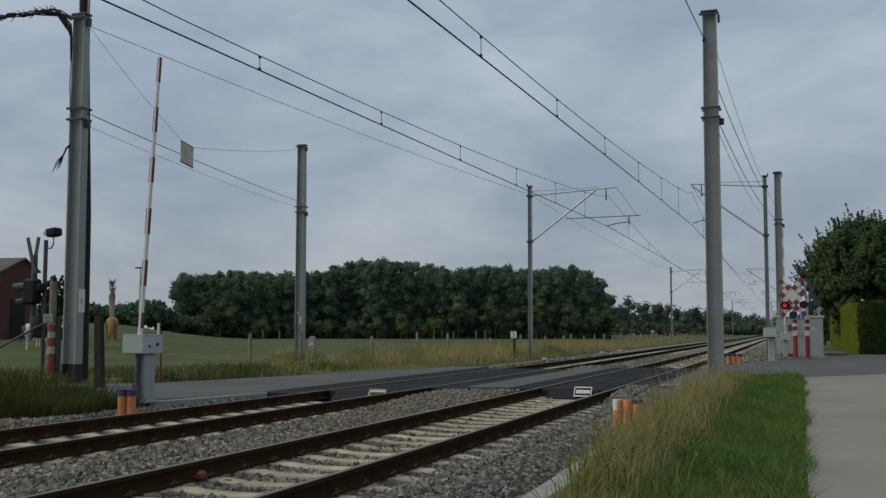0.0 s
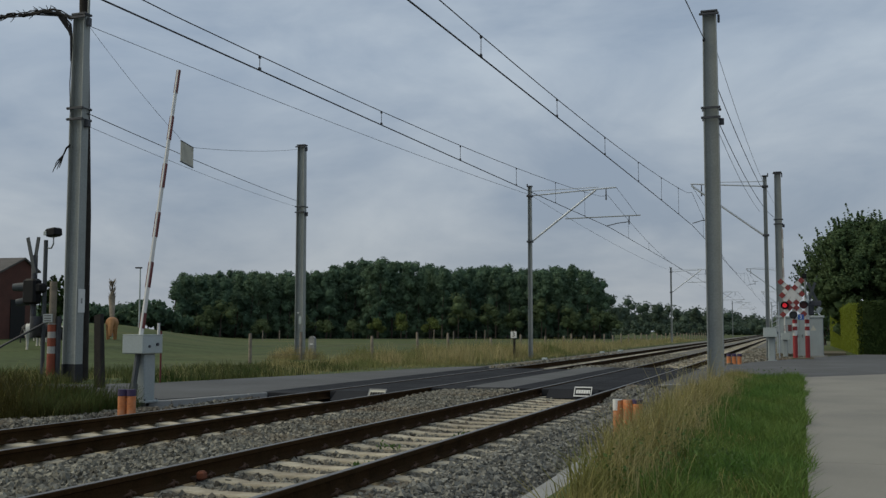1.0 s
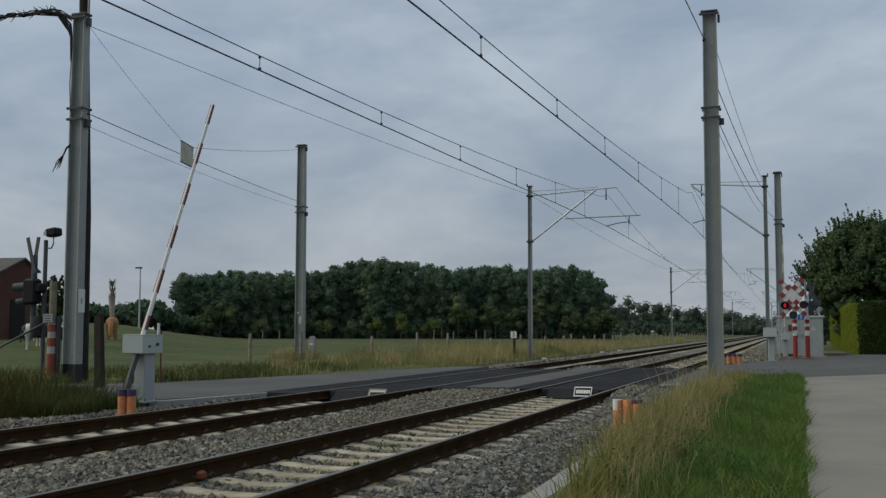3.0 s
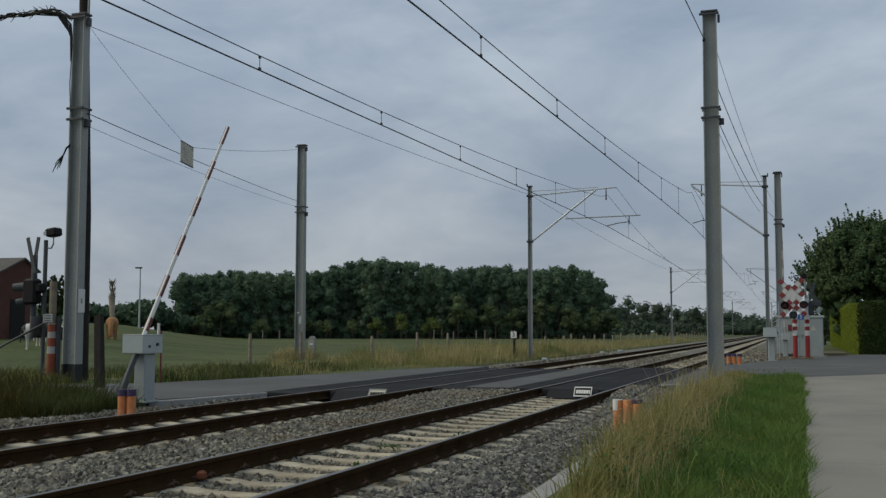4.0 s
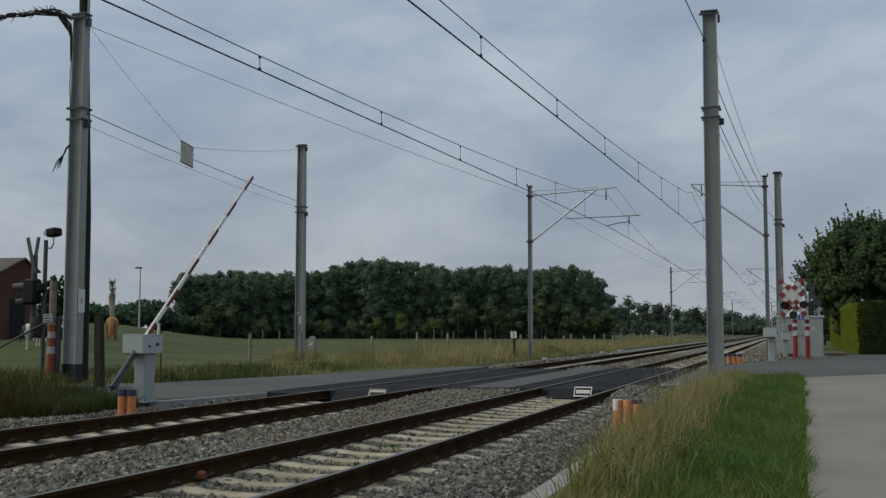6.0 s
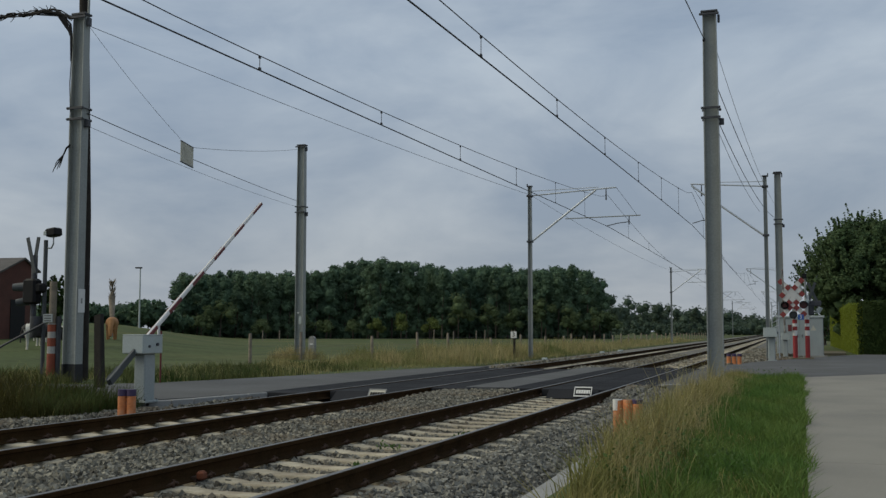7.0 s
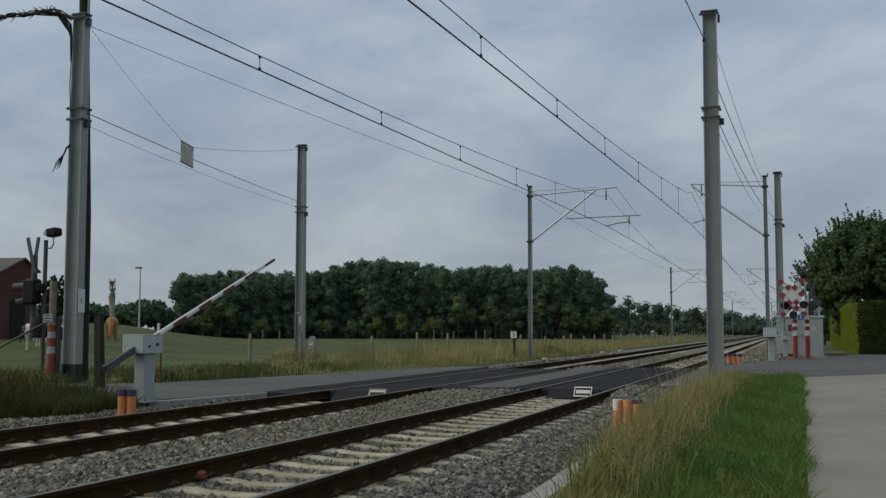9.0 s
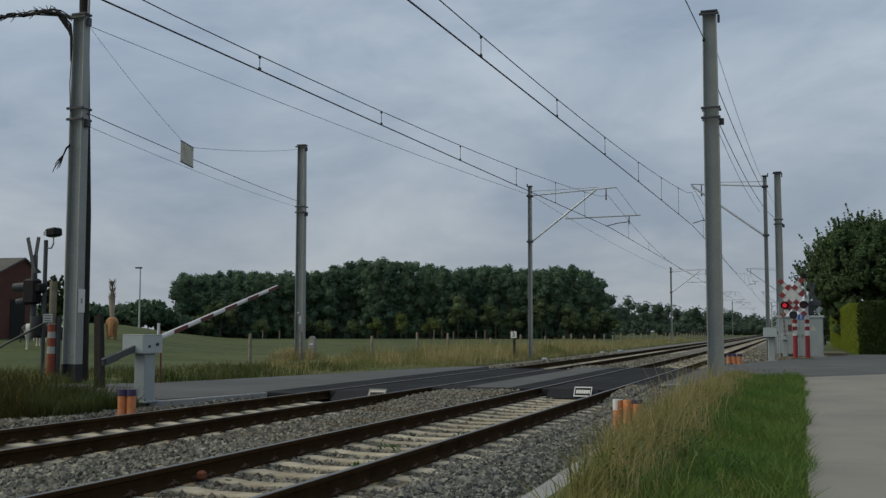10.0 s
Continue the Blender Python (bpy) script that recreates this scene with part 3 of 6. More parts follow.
def build_ballast():
    xs = np.arange(-10.9, -1.8, 0.12)
    ys = np.concatenate([np.arange(-12, 40, 0.25), np.arange(40, 120, 2.0), np.arange(120, 520, 14.0)])
    gx, gy = np.meshgrid(xs, ys)
    gz = bed(gx, gy) - 0.02 + np.where(gy < 40, rng.normal(0, 0.012, gx.shape), 0)
    v = np.stack([gx + bend(gy), gy, gz], -1).reshape(-1, 3)
    w = len(xs)
    i = (np.arange(len(ys) - 1)[:, None] * w + np.arange(w - 1)[None, :]).ravel()
    me = bulk("ballast", v, np.stack([i, i + 1, i + 1 + w, i + w], 1), M_BALLAST)
    bal = solid("ballast", me, M_BALLAST, "bed of grey crushed stone under the tracks", "ballast", "stuff")

    def free(x, y):
        ok = np.ones(len(x), bool)
        for xc in TRACKS.values():
            for sx in (-GAUGE / 2, GAUGE / 2):
                ok &= np.abs(x - xc - sx) > 0.1
            ph = np.abs((y - 9.01 + 0.3) % 0.6 - 0.3)
            ok &= ~((np.abs(x - xc) < 1.22) & (ph < 0.115) & (rng.random(len(x)) < np.where(np.abs(x - xc) > 0.92, 0.55, 0.985)))
        ok &= ~((x > -9.75) & (x < -7.3) & (y > 17.9) & (y < 32.5))
        ok &= ~((x > -7.4) & (x < -6.4) & (y > 20.7) & (y < 32.5))
        ok &= ~((x > -6.7) & (x < -3.55) & (y > 21.0) & (y < 34.4))
        ok &= ~((x > -3.1) & (y > 22.8) & (y < 38))
        ok &= ~((x < -9.74) & (y > 14.6) & (y < 35))
        ok &= x > -10.05 - 0.5 * sst(12.8, 11.5, y)
        return ok

    a = rocks(63000, (-10.7, -3.2), (6.5, 22), bed, 0.042, M_STONE, free)
    b = rocks(13000, (-10.7, -2.9), (22, 60), bed, 0.075, M_STONE, free)
    v = np.concatenate([a[0], b[0]])
    q = np.concatenate([a[1], b[1] + len(a[0])])
    solid("ballast_stones", bulk("ballast_stones", v, q, M_STONE), M_STONE, "loose grey-brown crushed ballast stones between the rails", "ballast", "stuff")
    c = rocks(25000, (-3.45, -1.95), (6.5, 23), bed, 0.043, M_STONE_BLUE, free)
    solid("ballast_stones", bulk("ballast_stones", c[0], c[1], M_STONE_BLUE), M_STONE_BLUE, "fresh blue-grey ballast stones on the shoulder", "ballast", "stuff")
    d = rocks(6000, (-3.0, 0.6), (38.5, 75), lambda x, y: np.full_like(x, -0.02), 0.08, M_STONE, lambda x, y: (x < np.interp(y, [38.5, 43, 49, 52.6, 58, 75], [-2.3, -1.5, 0.2, 1.0, 1.1, 0.2])) & (x > -2.75))
    solid("ballast_stones", bulk("ballast_stones", d[0], d[1], M_STONE), M_STONE, "loose brown-grey stones beside the line past the road", "ballast", "stuff")
    # cable trough lids along the verge
    tr = thing("cable_trough", "row of grey concrete cable trough lids beside the ballast", "cable trough", kind="structure")
    lid = Shape().box((0, 0, 0), (0.34, 0.985, 0.14), None, 0.012).mesh("lid", M_KERB)
    for i in range(14):
        ob = new("lid", lid)
        ob.parent = tr
        ob.matrix_basis = pose(-2.0 - 0.02 * i, 6.5 + i, -0.27 + rng.normal(0, 0.004), 0, 0, 1.0 + rng.normal(0, 0.3))


# ---- masts and wires ----
def h_section(h, b, t):
    return [(-h / 2, -b / 2), (-h / 2 + t, -b / 2), (-h / 2 + t, -t / 2), (h / 2 - t, -t / 2), (h / 2 - t, -b / 2), (h / 2, -b / 2),
            (h / 2, b / 2), (h / 2 - t, b / 2), (h / 2 - t, t / 2), (-h / 2 + t, t / 2), (-h / 2 + t, b / 2), (-h / 2, b / 2)]


def beam(h, b, t, z0, z1, tap=0.0, lean=(0, 0)):
    s, prof = Shape(), h_section(h, b, t)
    vs = []
    for z, k in ((z0, 1.0), (z1, 1.0 - tap)):
        vs += [(x * k + lean[0] * z, y * k + lean[1] * z, z) for x, y in prof]
    n = len(prof)
    fs = [(i, (i + 1) % n, n + (i + 1) % n, n + i) for i in range(n)]
    fs += [(3, 2, 1, 0, 11, 10, 9), (9, 8, 7, 6, 5, 4, 3)]
    fs += [tuple(n + i for i in (0, 1, 2, 3, 9, 10, 11)), tuple(n + i for i in (3, 4, 5, 6, 7, 8, 9))]
    return s.add(vs, fs)


def feeder_mast(at, label, height, split, h=0.41, b=0.32, rz=0.0, dark_base=False, plate=False, tags=False):
    m = thing("steel_mast", label, "mast", at=at, rz=rz, group="tall masts by the crossing")
    part("lower_section", beam(h, b, 0.03, -0.1, split, 0.06), M_GALV, m, "thick grey steel H-section")
    part("upper_section", beam(h * 0.93, b * 0.93, 0.026, split, height, 0.1), M_GALV, m, "grey steel H-section")
    for z in (split - 0.12, split + 0.14):
        k = part("collar", Shape().box((0, -b / 2 - 0.02, z), (h + 0.09, 0.04, 0.06), None, 0.006), M_GALV_DARK, m, "dark steel clamp collar")
        part("collar", Shape().box((0, b / 2 + 0.02, z), (h + 0.09, 0.04, 0.06), None, 0.006), M_GALV_DARK, m, "dark steel clamp collar")
        part("bolt", Shape().tube([(h / 2 + 0.025, -b / 2 - 0.06, z), (h / 2 + 0.025, b / 2 + 0.06, z)], 0.013, 6), M_GALV_DARK, k)
        part("bolt", Shape().tube([(-h / 2 - 0.025, -b / 2 - 0.06, z), (-h / 2 - 0.025, b / 2 + 0.06, z)], 0.013, 6), M_GALV_DARK, k)
    part("cap_bracket", Shape().box((0, 0, height + 0.03), (h + 0.03, b, 0.05), None, 0.006).box((0, -b / 2 - 0.03, height - 0.06), (h + 0.1, 0.04, 0.06), None, 0.006)
         .box((h / 2 + 0.03, 0, height - 0.16), (0.06, 0.12, 0.2), None, 0.006), M_GALV_DARK, m, "dark steel cap bracket")
    part("side_bracket", Shape().box((h / 2 + 0.06, 0, split - 0.22), (0.12, 0.1, 0.17), None, 0.01), M_GALV_DARK, m, "dark steel anchor bracket")
    if dark_base:
        part("painted_base", beam(h + 0.012, b + 0.012, 0.042, -0.1, 0.38), M_TAR, m, "black-painted mast foot")
    else:
        part("foot", Shape().prism([(-h / 2 - 0.12, -b / 2 - 0.12), (h / 2 + 0.12, -b / 2 - 0.12), (h / 2 + 0.12, b / 2 + 0.12), (-h / 2 - 0.12, b / 2 + 0.12)], -0.35, -0.06), M_KERB, m, "concrete foundation block")
    if tags:
        part("notice_plate", Shape().box((0.08, -b / 2 - 0.012, 1.75), (0.13, 0.012, 0.36), None, 0.003), M_BOXGREY, m, "small pale plate")
        part("tag", Shape().box((-0.03, -b / 2 - 0.012, 2.1), (0.1, 0.012, 0.06), None, 0.003), M_WHITE, m, "small white tag")
    if plate:
        part("number_plate", Shape().box((h / 2 + 0.01, 0.02, 1.85), (0.012, 0.24, 0.55), None, 0.003), M_WHITE, m, "white vertical plate")
        part("plate_mark", Shape().box((h / 2 + 0.018, 0.02, 1.85), (0.004, 0.05, 0.12)), M_KERB, m, "faint grey bar")
    return m


def line_mast(at, side, label, height=7.9, reach=3.9, steady=(1.62, 4.95, 4.45, 3.45)):
    """A catenary mast with its cantilever; side +1 reaches to the right, -1 to the left."""
    m = thing("catenary_mast", label, "catenary mast", at=at, group="catenary masts of the line")
    part("post", beam(0.17, 0.2, 0.018, -0.2, height, 0.1), M_GALV, m, "slim grey steel post")
    part("foot", Shape().box((0, 0, -0.05), (0.55, 0.55, 0.32), None, 0.03), M_KERB, m, "concrete foundation block")
    s = side
    part("cap", Shape().box((0, 0, height + 0.02), (0.24, 0.24, 0.05), None, 0.006).tube([(-s * 0.12, 0, height), (-s * 0.12, 0, height + 0.14)], 0.025, 6), M_GALV_DARK, m)
    zt = height - 0.28
    arm = part("top_tube", Shape().tube([(s * 0.08, 0, zt - 0.12), (s * reach, 0, zt + 0.1)], 0.032, 7).tube([(s * 0.08, 0, zt + 0.08), (s * reach * 0.8, 0, zt + 0.14)], 0.018, 6), M_TUBE, m, "grey steel top tube")
    part("insulator", Shape().tube([(s * (reach - 0.45), 0, zt + 0.1), (s * (reach - 0.45), 0, zt - 0.45)], [0.02, 0.035], 7), M_GALV_DARK, arm, "dark insulator")
    part("brace_tube", Shape().tube([(s * 0.08, 0, height - 2.48), (s * 3.0, 0, zt + 0.02)], 0.044, 8), M_TUBE, m, "slanting grey brace tube")
    for zc in (height - 2.48, height - 0.42):
        part("collar", Shape().box((0, 0, zc), (0.26, 0.28, 0.08), None, 0.008), M_GALV_DARK, m)
    z2 = height - 1.52
    part("steady_tube", Shape().tube([(s * steady[0], 0, height - 1.5), (s * steady[1], 0, z2 + 0.07)], 0.026, 6), M_GALV, m, "grey steady tube")
    part("steady_arm", Shape().tube([(s * steady[2], 0, z2 + 0.05), (s * steady[2], 0, z2 - 0.32)], 0.022, 6).tube([(s * steady[2], 0, z2 - 0.2), (s * (steady[2] + steady[3]) / 2, 0, z2 - 0.25), (s * steady[3], 0, z2 - 0.36)], 0.02, 6), M_GALV_DARK, m, "dark registration arm")
    part("tie_wire", Shape().tube([(s * reach, 0, zt + 0.1), (s * (steady[1] - 0.15), 0, z2 + 0.08)], 0.008, 5), M_WIRE, m)
    return m


def wire(name, pts, r, m, label, n=5):
    return solid(name, Shape().tube(pts, r, n, caps=False), m, label, "overhead wire", group="overhead wires")


def contact_z(y, which):
    u = min(y, 46) - 10
    return (5.02 + 0.0215 * u - 0.00009 * u * u if which == "near" else 5.13 + 0.0166 * u) + 0.0008 * max(0, y - 46)


def messenger_z(y):
    if y < 46:
        u = abs(y - 11)
        return 5.37 + 0.0155 * u + 0.00088 * u * u
    u = (y - 46) % 63 - 31.5
    return 5.72 + 0.0014 * u * u


def build_wires():
    for which, xc, st in (("near", -4.3, 1), ("far", -7.9, -1)):
        who = "near track" if which == "near" else "track by the pasture"

        def xw(y):
            return xc + (bend(y) - bend(46)) * (1 if y > 46 else 0)

        ys = list(np.arange(-18, 46.1, 2.0)) + list(np.arange(48, 300, 5.25))
        wire("contact_wire", [(xw(y), y, contact_z(y, which)) for y in ys], 0.0125, M_WIRE, "dark contact wire over the " + who)
        wire("messenger_wire", [(xw(y), y, messenger_z(y)) for y in ys], 0.0085, M_WIRE, "sagging dark messenger wire over the " + who)
        for y in [-0.6, 4.4, 9.4, 14.4, 19.45, 24.65, 30.1, 35.4, 40.6] + [52, 60, 68, 77.5, 87, 95, 103]:
            s = Shape().tube([(xw(y), y, contact_z(y, which)), (xw(y), y, messenger_z(y))], 0.006, 5)
            s.box((xw(y), y, contact_z(y, which) + 0.02), (0.03, 0.05, 0.05)).box((xw(y), y, messenger_z(y) - 0.02), (0.03, 0.04, 0.04))
            solid("dropper", s, M_WIRE, "thin dark dropper between contact and messenger wire", "dropper", group="droppers of the overhead line")
    # return conductors beside the line on the field side
    fp = [tuple(q) for q in sag((-15.84, 20.6, 8.37), (-11.4, 46, 7.27), 0.12, 10)] + [tuple(q) for q in sag((-11.4, 46, 7.27), (-12.3, 109, 7.3), 0.3, 10)][1:] + [(-13.0, 172, 7.3)]
    wire("return_conductor", fp, 0.008, M_FEEDER, "grey return conductor carried by the masts")


def sag(a, b, d, n=14):
    a, b = Vector(a), Vector(b)
    return [a.lerp(b, i / n) - Vector((0, 0, 4 * d * (i / n) * (1 - i / n))) for i in range(n + 1)]


def build_masts():
    feeder_mast((-16.09, 20.6, 0.0), "tall grey steel mast with a black foot beside the road", 8.64, 6.25, 0.37, 0.27, 0, True, True)
    feeder_mast((-2.12, 28.4, 0.0), "tall grey steel mast at the end of the verge", 9.62, 6.9)
    feeder_mast((-22.2, 44.7, -0.1), "tall grey steel mast standing in the pasture edge", 10.0, 6.95, tags=True)
    feeder_mast((-1.05, 61.0, 0.0), "tall grey steel mast behind the crossing signal", 9.95, 7.2)
    line_mast((-11.45, 46.0, -0.2), 1, "slim grey catenary mast with a cantilever beside dry grass", 7.85)
    line_mast((-1.3, 46.0, -0.1), -1, "slim grey catenary mast with a cantilever, behind the barrier box", 7.75, 3.05, (1.9, 2.45, 2.2, 3.0))
    for y in (109.0, 172.0, 235.0):
        line_mast((-11.6 + bend(y), y, -0.2), 1, "distant slim catenary mast with a cantilever", 7.8)
        line_mast((-1.2 + bend(y), y, -0.2), -1, "distant slim catenary mast with a cantilever", 7.8, 3.05, (1.9, 2.45, 2.2, 3.0))
    # cables between the tall masts on the field side
    wire("cross_cable", sag((-15.86, 20.6, 6.28), (-22.4, 44.6, 7.28), 0.07), 0.011, M_WIRE, "dark stay cable between two tall masts")
    wire("cross_cable", sag((-15.86, 20.6, 5.98), (-22.4, 44.6, 7.0), 0.12), 0.006, M_FEEDER, "thin grey cable between two tall masts")
    wire("board_cable", sag((-15.86, 20.6, 8.36), (-17.4, 26.95, 6.86), 0.08), 0.005, M_FEEDER, "thin grey cable holding a board")
    wire("board_cable", sag((-17.72, 28.15, 6.82), (-22.4, 44.6, 9.73), 0.1), 0.007, M_FEEDER, "thin grey cable holding a board")
    b = thing("cable_board", "square pale board hung on cables between masts", "board", at=(-17.55, 27.55, 6.5))
    rot = Matrix.Rotation(math.atan2(24.0, -6.6), 3, "Z")
    part("panel", Shape().box((0, 0, 0), (1.22, 0.03, 0.6), rot, 0.006), M_BOARD, b)
    for z in (-0.31, 0.31):
        part("rim", Shape().box((0, 0, z), (1.24, 0.045, 0.03), rot, 0.004), M_GALV_DARK, b)
    # wires along the near side
    wire("anchor_wire", [(-1.6, 12.0, 6.1), (-1.93, 20.0, 7.42), (-2.27, 28.4, 8.94)], 0.011, M_WIRE, "dark wire anchored to the tall mast")
    solid("insulator", Shape().tube([(-2.26, 28.15, 8.82), (-2.27, 28.3, 8.9), (-2.27, 28.36, 8.93)], [0.03, 0.04, 0.03], 8), M_BLACK, "small black insulator where a wire meets the mast", "insulator")
    wire("anchor_wire", sag((-1.97, 28.4, 8.65), (-1.25, 61, 8.26), 0.45), 0.007, M_FEEDER, "thin wire between two tall masts")
    wire("anchor_wire", sag((-1.95, 28.4, 7.6), (-1.47, 46, 7.25), 0.12), 0.011, M_WIRE, "dark wire from the tall mast to the catenary mast")
    wire("anchor_wire", sag((-1.93, 28.4, 6.65), (-1.25, 61, 7.45), 0.4), 0.011, M_WIRE, "dark wire running along the line between masts")
    wire("anchor_wire", sag((-1.92, 28.4, 6.35), (-1.52, 46, 6.17), 0.2), 0.007, M_FEEDER, "thin wire from the tall mast to the catenary mast")


def build_pole():
    """The wooden pole behind the tall mast on the farm side, with its bundle of cables."""
    p = thing("utility_pole", "dark wooden utility pole with a ragged cable bundle", "utility pole", at=(-16.5, 21.5, -0.05))
    part("pole", Shape().tube([(0.01, 0, -0.2), (-0.02, 0, 4), (-0.27, 0, 10.2)], [0.14, 0.13, 0.115], 12), M_WOOD_DARK, p, "dark creosoted wooden pole")
    part("conduit", Shape().tube([(0.0, -0.12, 8.35), (0.0, -0.12, 10.1)], 0.03, 7), M_GALV, p, "grey pipe")
    r = np.random.default_rng(3)

    def along(f):
        """The slack line of the bundle, from the mast out towards the farm."""
        g = max(0.0, 1 - f / 0.05) ** 2
        return Vector((-16.42 - 7.6 * f + 0.2 * g, 20.42 - 0.9 * f, 8.83 - 0.3 * g - 0.16 * math.sin(math.pi * min(1.0, f * 1.6)) + 0.05 * f))

    solid("cable_bundle", Shape().tube([along(k / 24) + Vector((0, 0, 0.02 * math.sin(k * 1.9))) for k in range(25)], [0.016] + [0.026 + 0.01 * math.sin(k * 2.7) for k in range(1, 25)], 7), M_BLACK, "thick black bundle of cables", "cable")
    for k in range(8):
        ph, amp = r.uniform(0, 6.28), r.uniform(0.035, 0.085)
        pts = [along(j / 40) + Vector((0, 0.03 * math.sin(j * 1.1 + ph), amp * math.sin(j * (0.8 + 0.11 * k) + ph) + 0.015 * r.normal())) for j in range(41)]
        solid("loose_cable", Shape().tube(pts, 0.012, 5), M_BLACK, "loose black cable strand wound round the bundle", "cable", group="loose cables")
    for k in range(20):
        a = along(r.uniform(0.02, 0.62))
        e = a + Vector((r.uniform(-0.2, 0.12), -0.02, r.choice([-1, 1, 1]) * r.uniform(0.07, 0.17)))
        solid("cable_tie", Shape().tube([a, (a + e) / 2 + Vector((0.03, 0, 0)), e], [0.014, 0.011, 0.006], 5), M_BLACK, "loose black tie end sticking out of the bundle", "cable", group="loose ties on the bundle")
    for k in range(4):
        pts = [along(0.04 + 0.03 * k), along(0.025) + Vector((-0.02 * k, 0, -0.03 * k)), Vector((-16.24 - 0.02 * k, 20.4, 8.4 - 0.05 * k)), Vector((-16.2 - 0.012 * k, 20.4, 8.1)), Vector((-16.19 - 0.008 * k, 20.4, 7.75 - 0.08 * k))]
        solid("drop_cable", Shape().tube(pts, [0.02, 0.02, 0.022, 0.018, 0.014], 6), M_BLACK, "black cable bending down onto the mast", "cable", group="cables running down the mast")
    solid("drop_cable", Shape().tube([(-16.2, 20.42, 7.9), (-16.24, 20.42, 7.0), (-16.22, 20.44, 6.3)], 0.011, 6), M_GALV_DARK, "thin grey cable running down the mast", "cable", group="cables running down the mast")
    for k in range(4):
        e = Vector((-16.5 - 0.06 * k, 20.45, 4.98 + 0.03 * k * (-1) ** k))
        pts = [(-16.2, 20.45, 5.52), (-16.3, 20.45, 5.45), (-16.39, 20.45, 5.28), e + Vector((0.05, 0, 0.1)), e]
        solid("cable_end", Shape().tube(pts, [0.022, 0.022, 0.017, 0.011, 0.006], 6), M_BLACK, "frayed black cable end sticking out", "cable", group="frayed cable ends")


# ---- the barriers ----
def barrier(at, label, arm=True):
    """Barrier drive on a column; its boom turns about a crosswise axle."""
    b = thing("level_crossing_barrier", label, "level crossing barrier", at=at, group="barriers of the crossing")
    part("base_plate", Shape().box((0, 0, -0.005), (0.3, 0.38, 0.04), None, 0.008), M_COLGREY, b, "grey base plate")
    for sx in (-0.125, 0.125):
        for sy in (-0.165, 0.165):
            part("anchor_bolt", Shape().tube([(sx, sy, 0.0), (sx, sy, 0.04)], 0.014, 6), M_GALV_DARK, b)
    part("column", Shape().box((0.0, 0.0, 0.39), (0.21, 0.3, 0.78), None, 0.018), M_COLGREY, b, "grey steel column")
    h = part("housing", Shape().box((-0.03, -0.03, 0.93), (0.4, 0.56, 0.3), None, 0.012), M_BOXGREY, b, "light grey drive housing")
    part("lid", Shape().box((-0.03, -0.03, 1.086), (0.404, 0.564, 0.014), None, 0.005), M_BOXGREY, h, "light grey lid")
    part("axle_cap", Shape().tube([(0.17, 0.08, 0.93), (0.2, 0.08, 0.93)], 0.028, 10), M_GALV_DARK, h, "dark axle cap")
    part("bolt", Shape().tube([(0.17, -0.14, 0.9), (0.19, -0.14, 0.9)], 0.024, 8), M_GALV_DARK, h)
    if not arm:
        return b, None
    boom = thing("boom", "", "", at=(0.0, -0.17, 0.895))
    boom.parent = b
    L = 4.94
    part("pole", Shape().add(*taper(0.0, L, 0.047, 0.035)), M_WHITE, boom, "white tapered boom")
    seg = 0.438
    for k in range(6):
        y1 = L - 2 * k * seg
        w0, w1 = (0.047 - 0.012 * y / L for y in (y1 - seg, y1))
        y0 = y1 - (seg if k < 5 else 0.26)
        w0, w1 = w0 + 0.002, w1 + 0.002
        vs = [(sx * 0.78 * w, y, sz * w) for y, w in ((y0, w0), (y1 + (0.003 if k == 0 else 0), w1)) for sx, sz in ((-1, -0.62), (-0.9, -0.7), (0.9, -0.7), (1, -0.62), (1, 0.66), (-1, 0.66))]
        fs = [(q, q + 6, (q + 1) % 6 + 6, (q + 1) % 6) for q in range(6)] + [tuple(range(6)), tuple(range(11, 5, -1))]
        part("stripe", Shape().add(vs, fs), M_DARKRED, boom, "dark red stripe")
    ca = part("counterweight_arm", Shape().box((0, -0.42, 0), (0.05, 1.1, 0.105), None, 0.006), M_WEIGHT, boom, "dark grey flat counterweight arm")
    part("counterweight", Shape().box((0.034, -0.78, 0), (0.02, 0.34, 0.12), None, 0.006).box((-0.034, -0.78, 0), (0.02, 0.34, 0.12), None, 0.006), M_WEIGHT, ca, "bolted steel weights")
    part("boom_clamp", Shape().box((0, 0.08, 0), (0.1, 0.2, 0.1), None, 0.012), M_COLGREY, boom, "grey steel boom clamp")
    return b, boom


def taper(y0, y1, w0, w1):
    """An eight-sided bar along y."""
    vs = []
    for y, w in ((y0, w0), (y1, w1)):
        for k in range(8):
            a = math.pi / 8 + k * math.pi / 4
            vs.append((0.8 * w * math.cos(a), y, w * math.sin(a)))
    fs = [(k, (k + 1) % 8, 8 + (k + 1) % 8, 8 + k) for k in range(8)] + [tuple(range(7, -1, -1)), tuple(range(8, 16))]
    return vs, fs


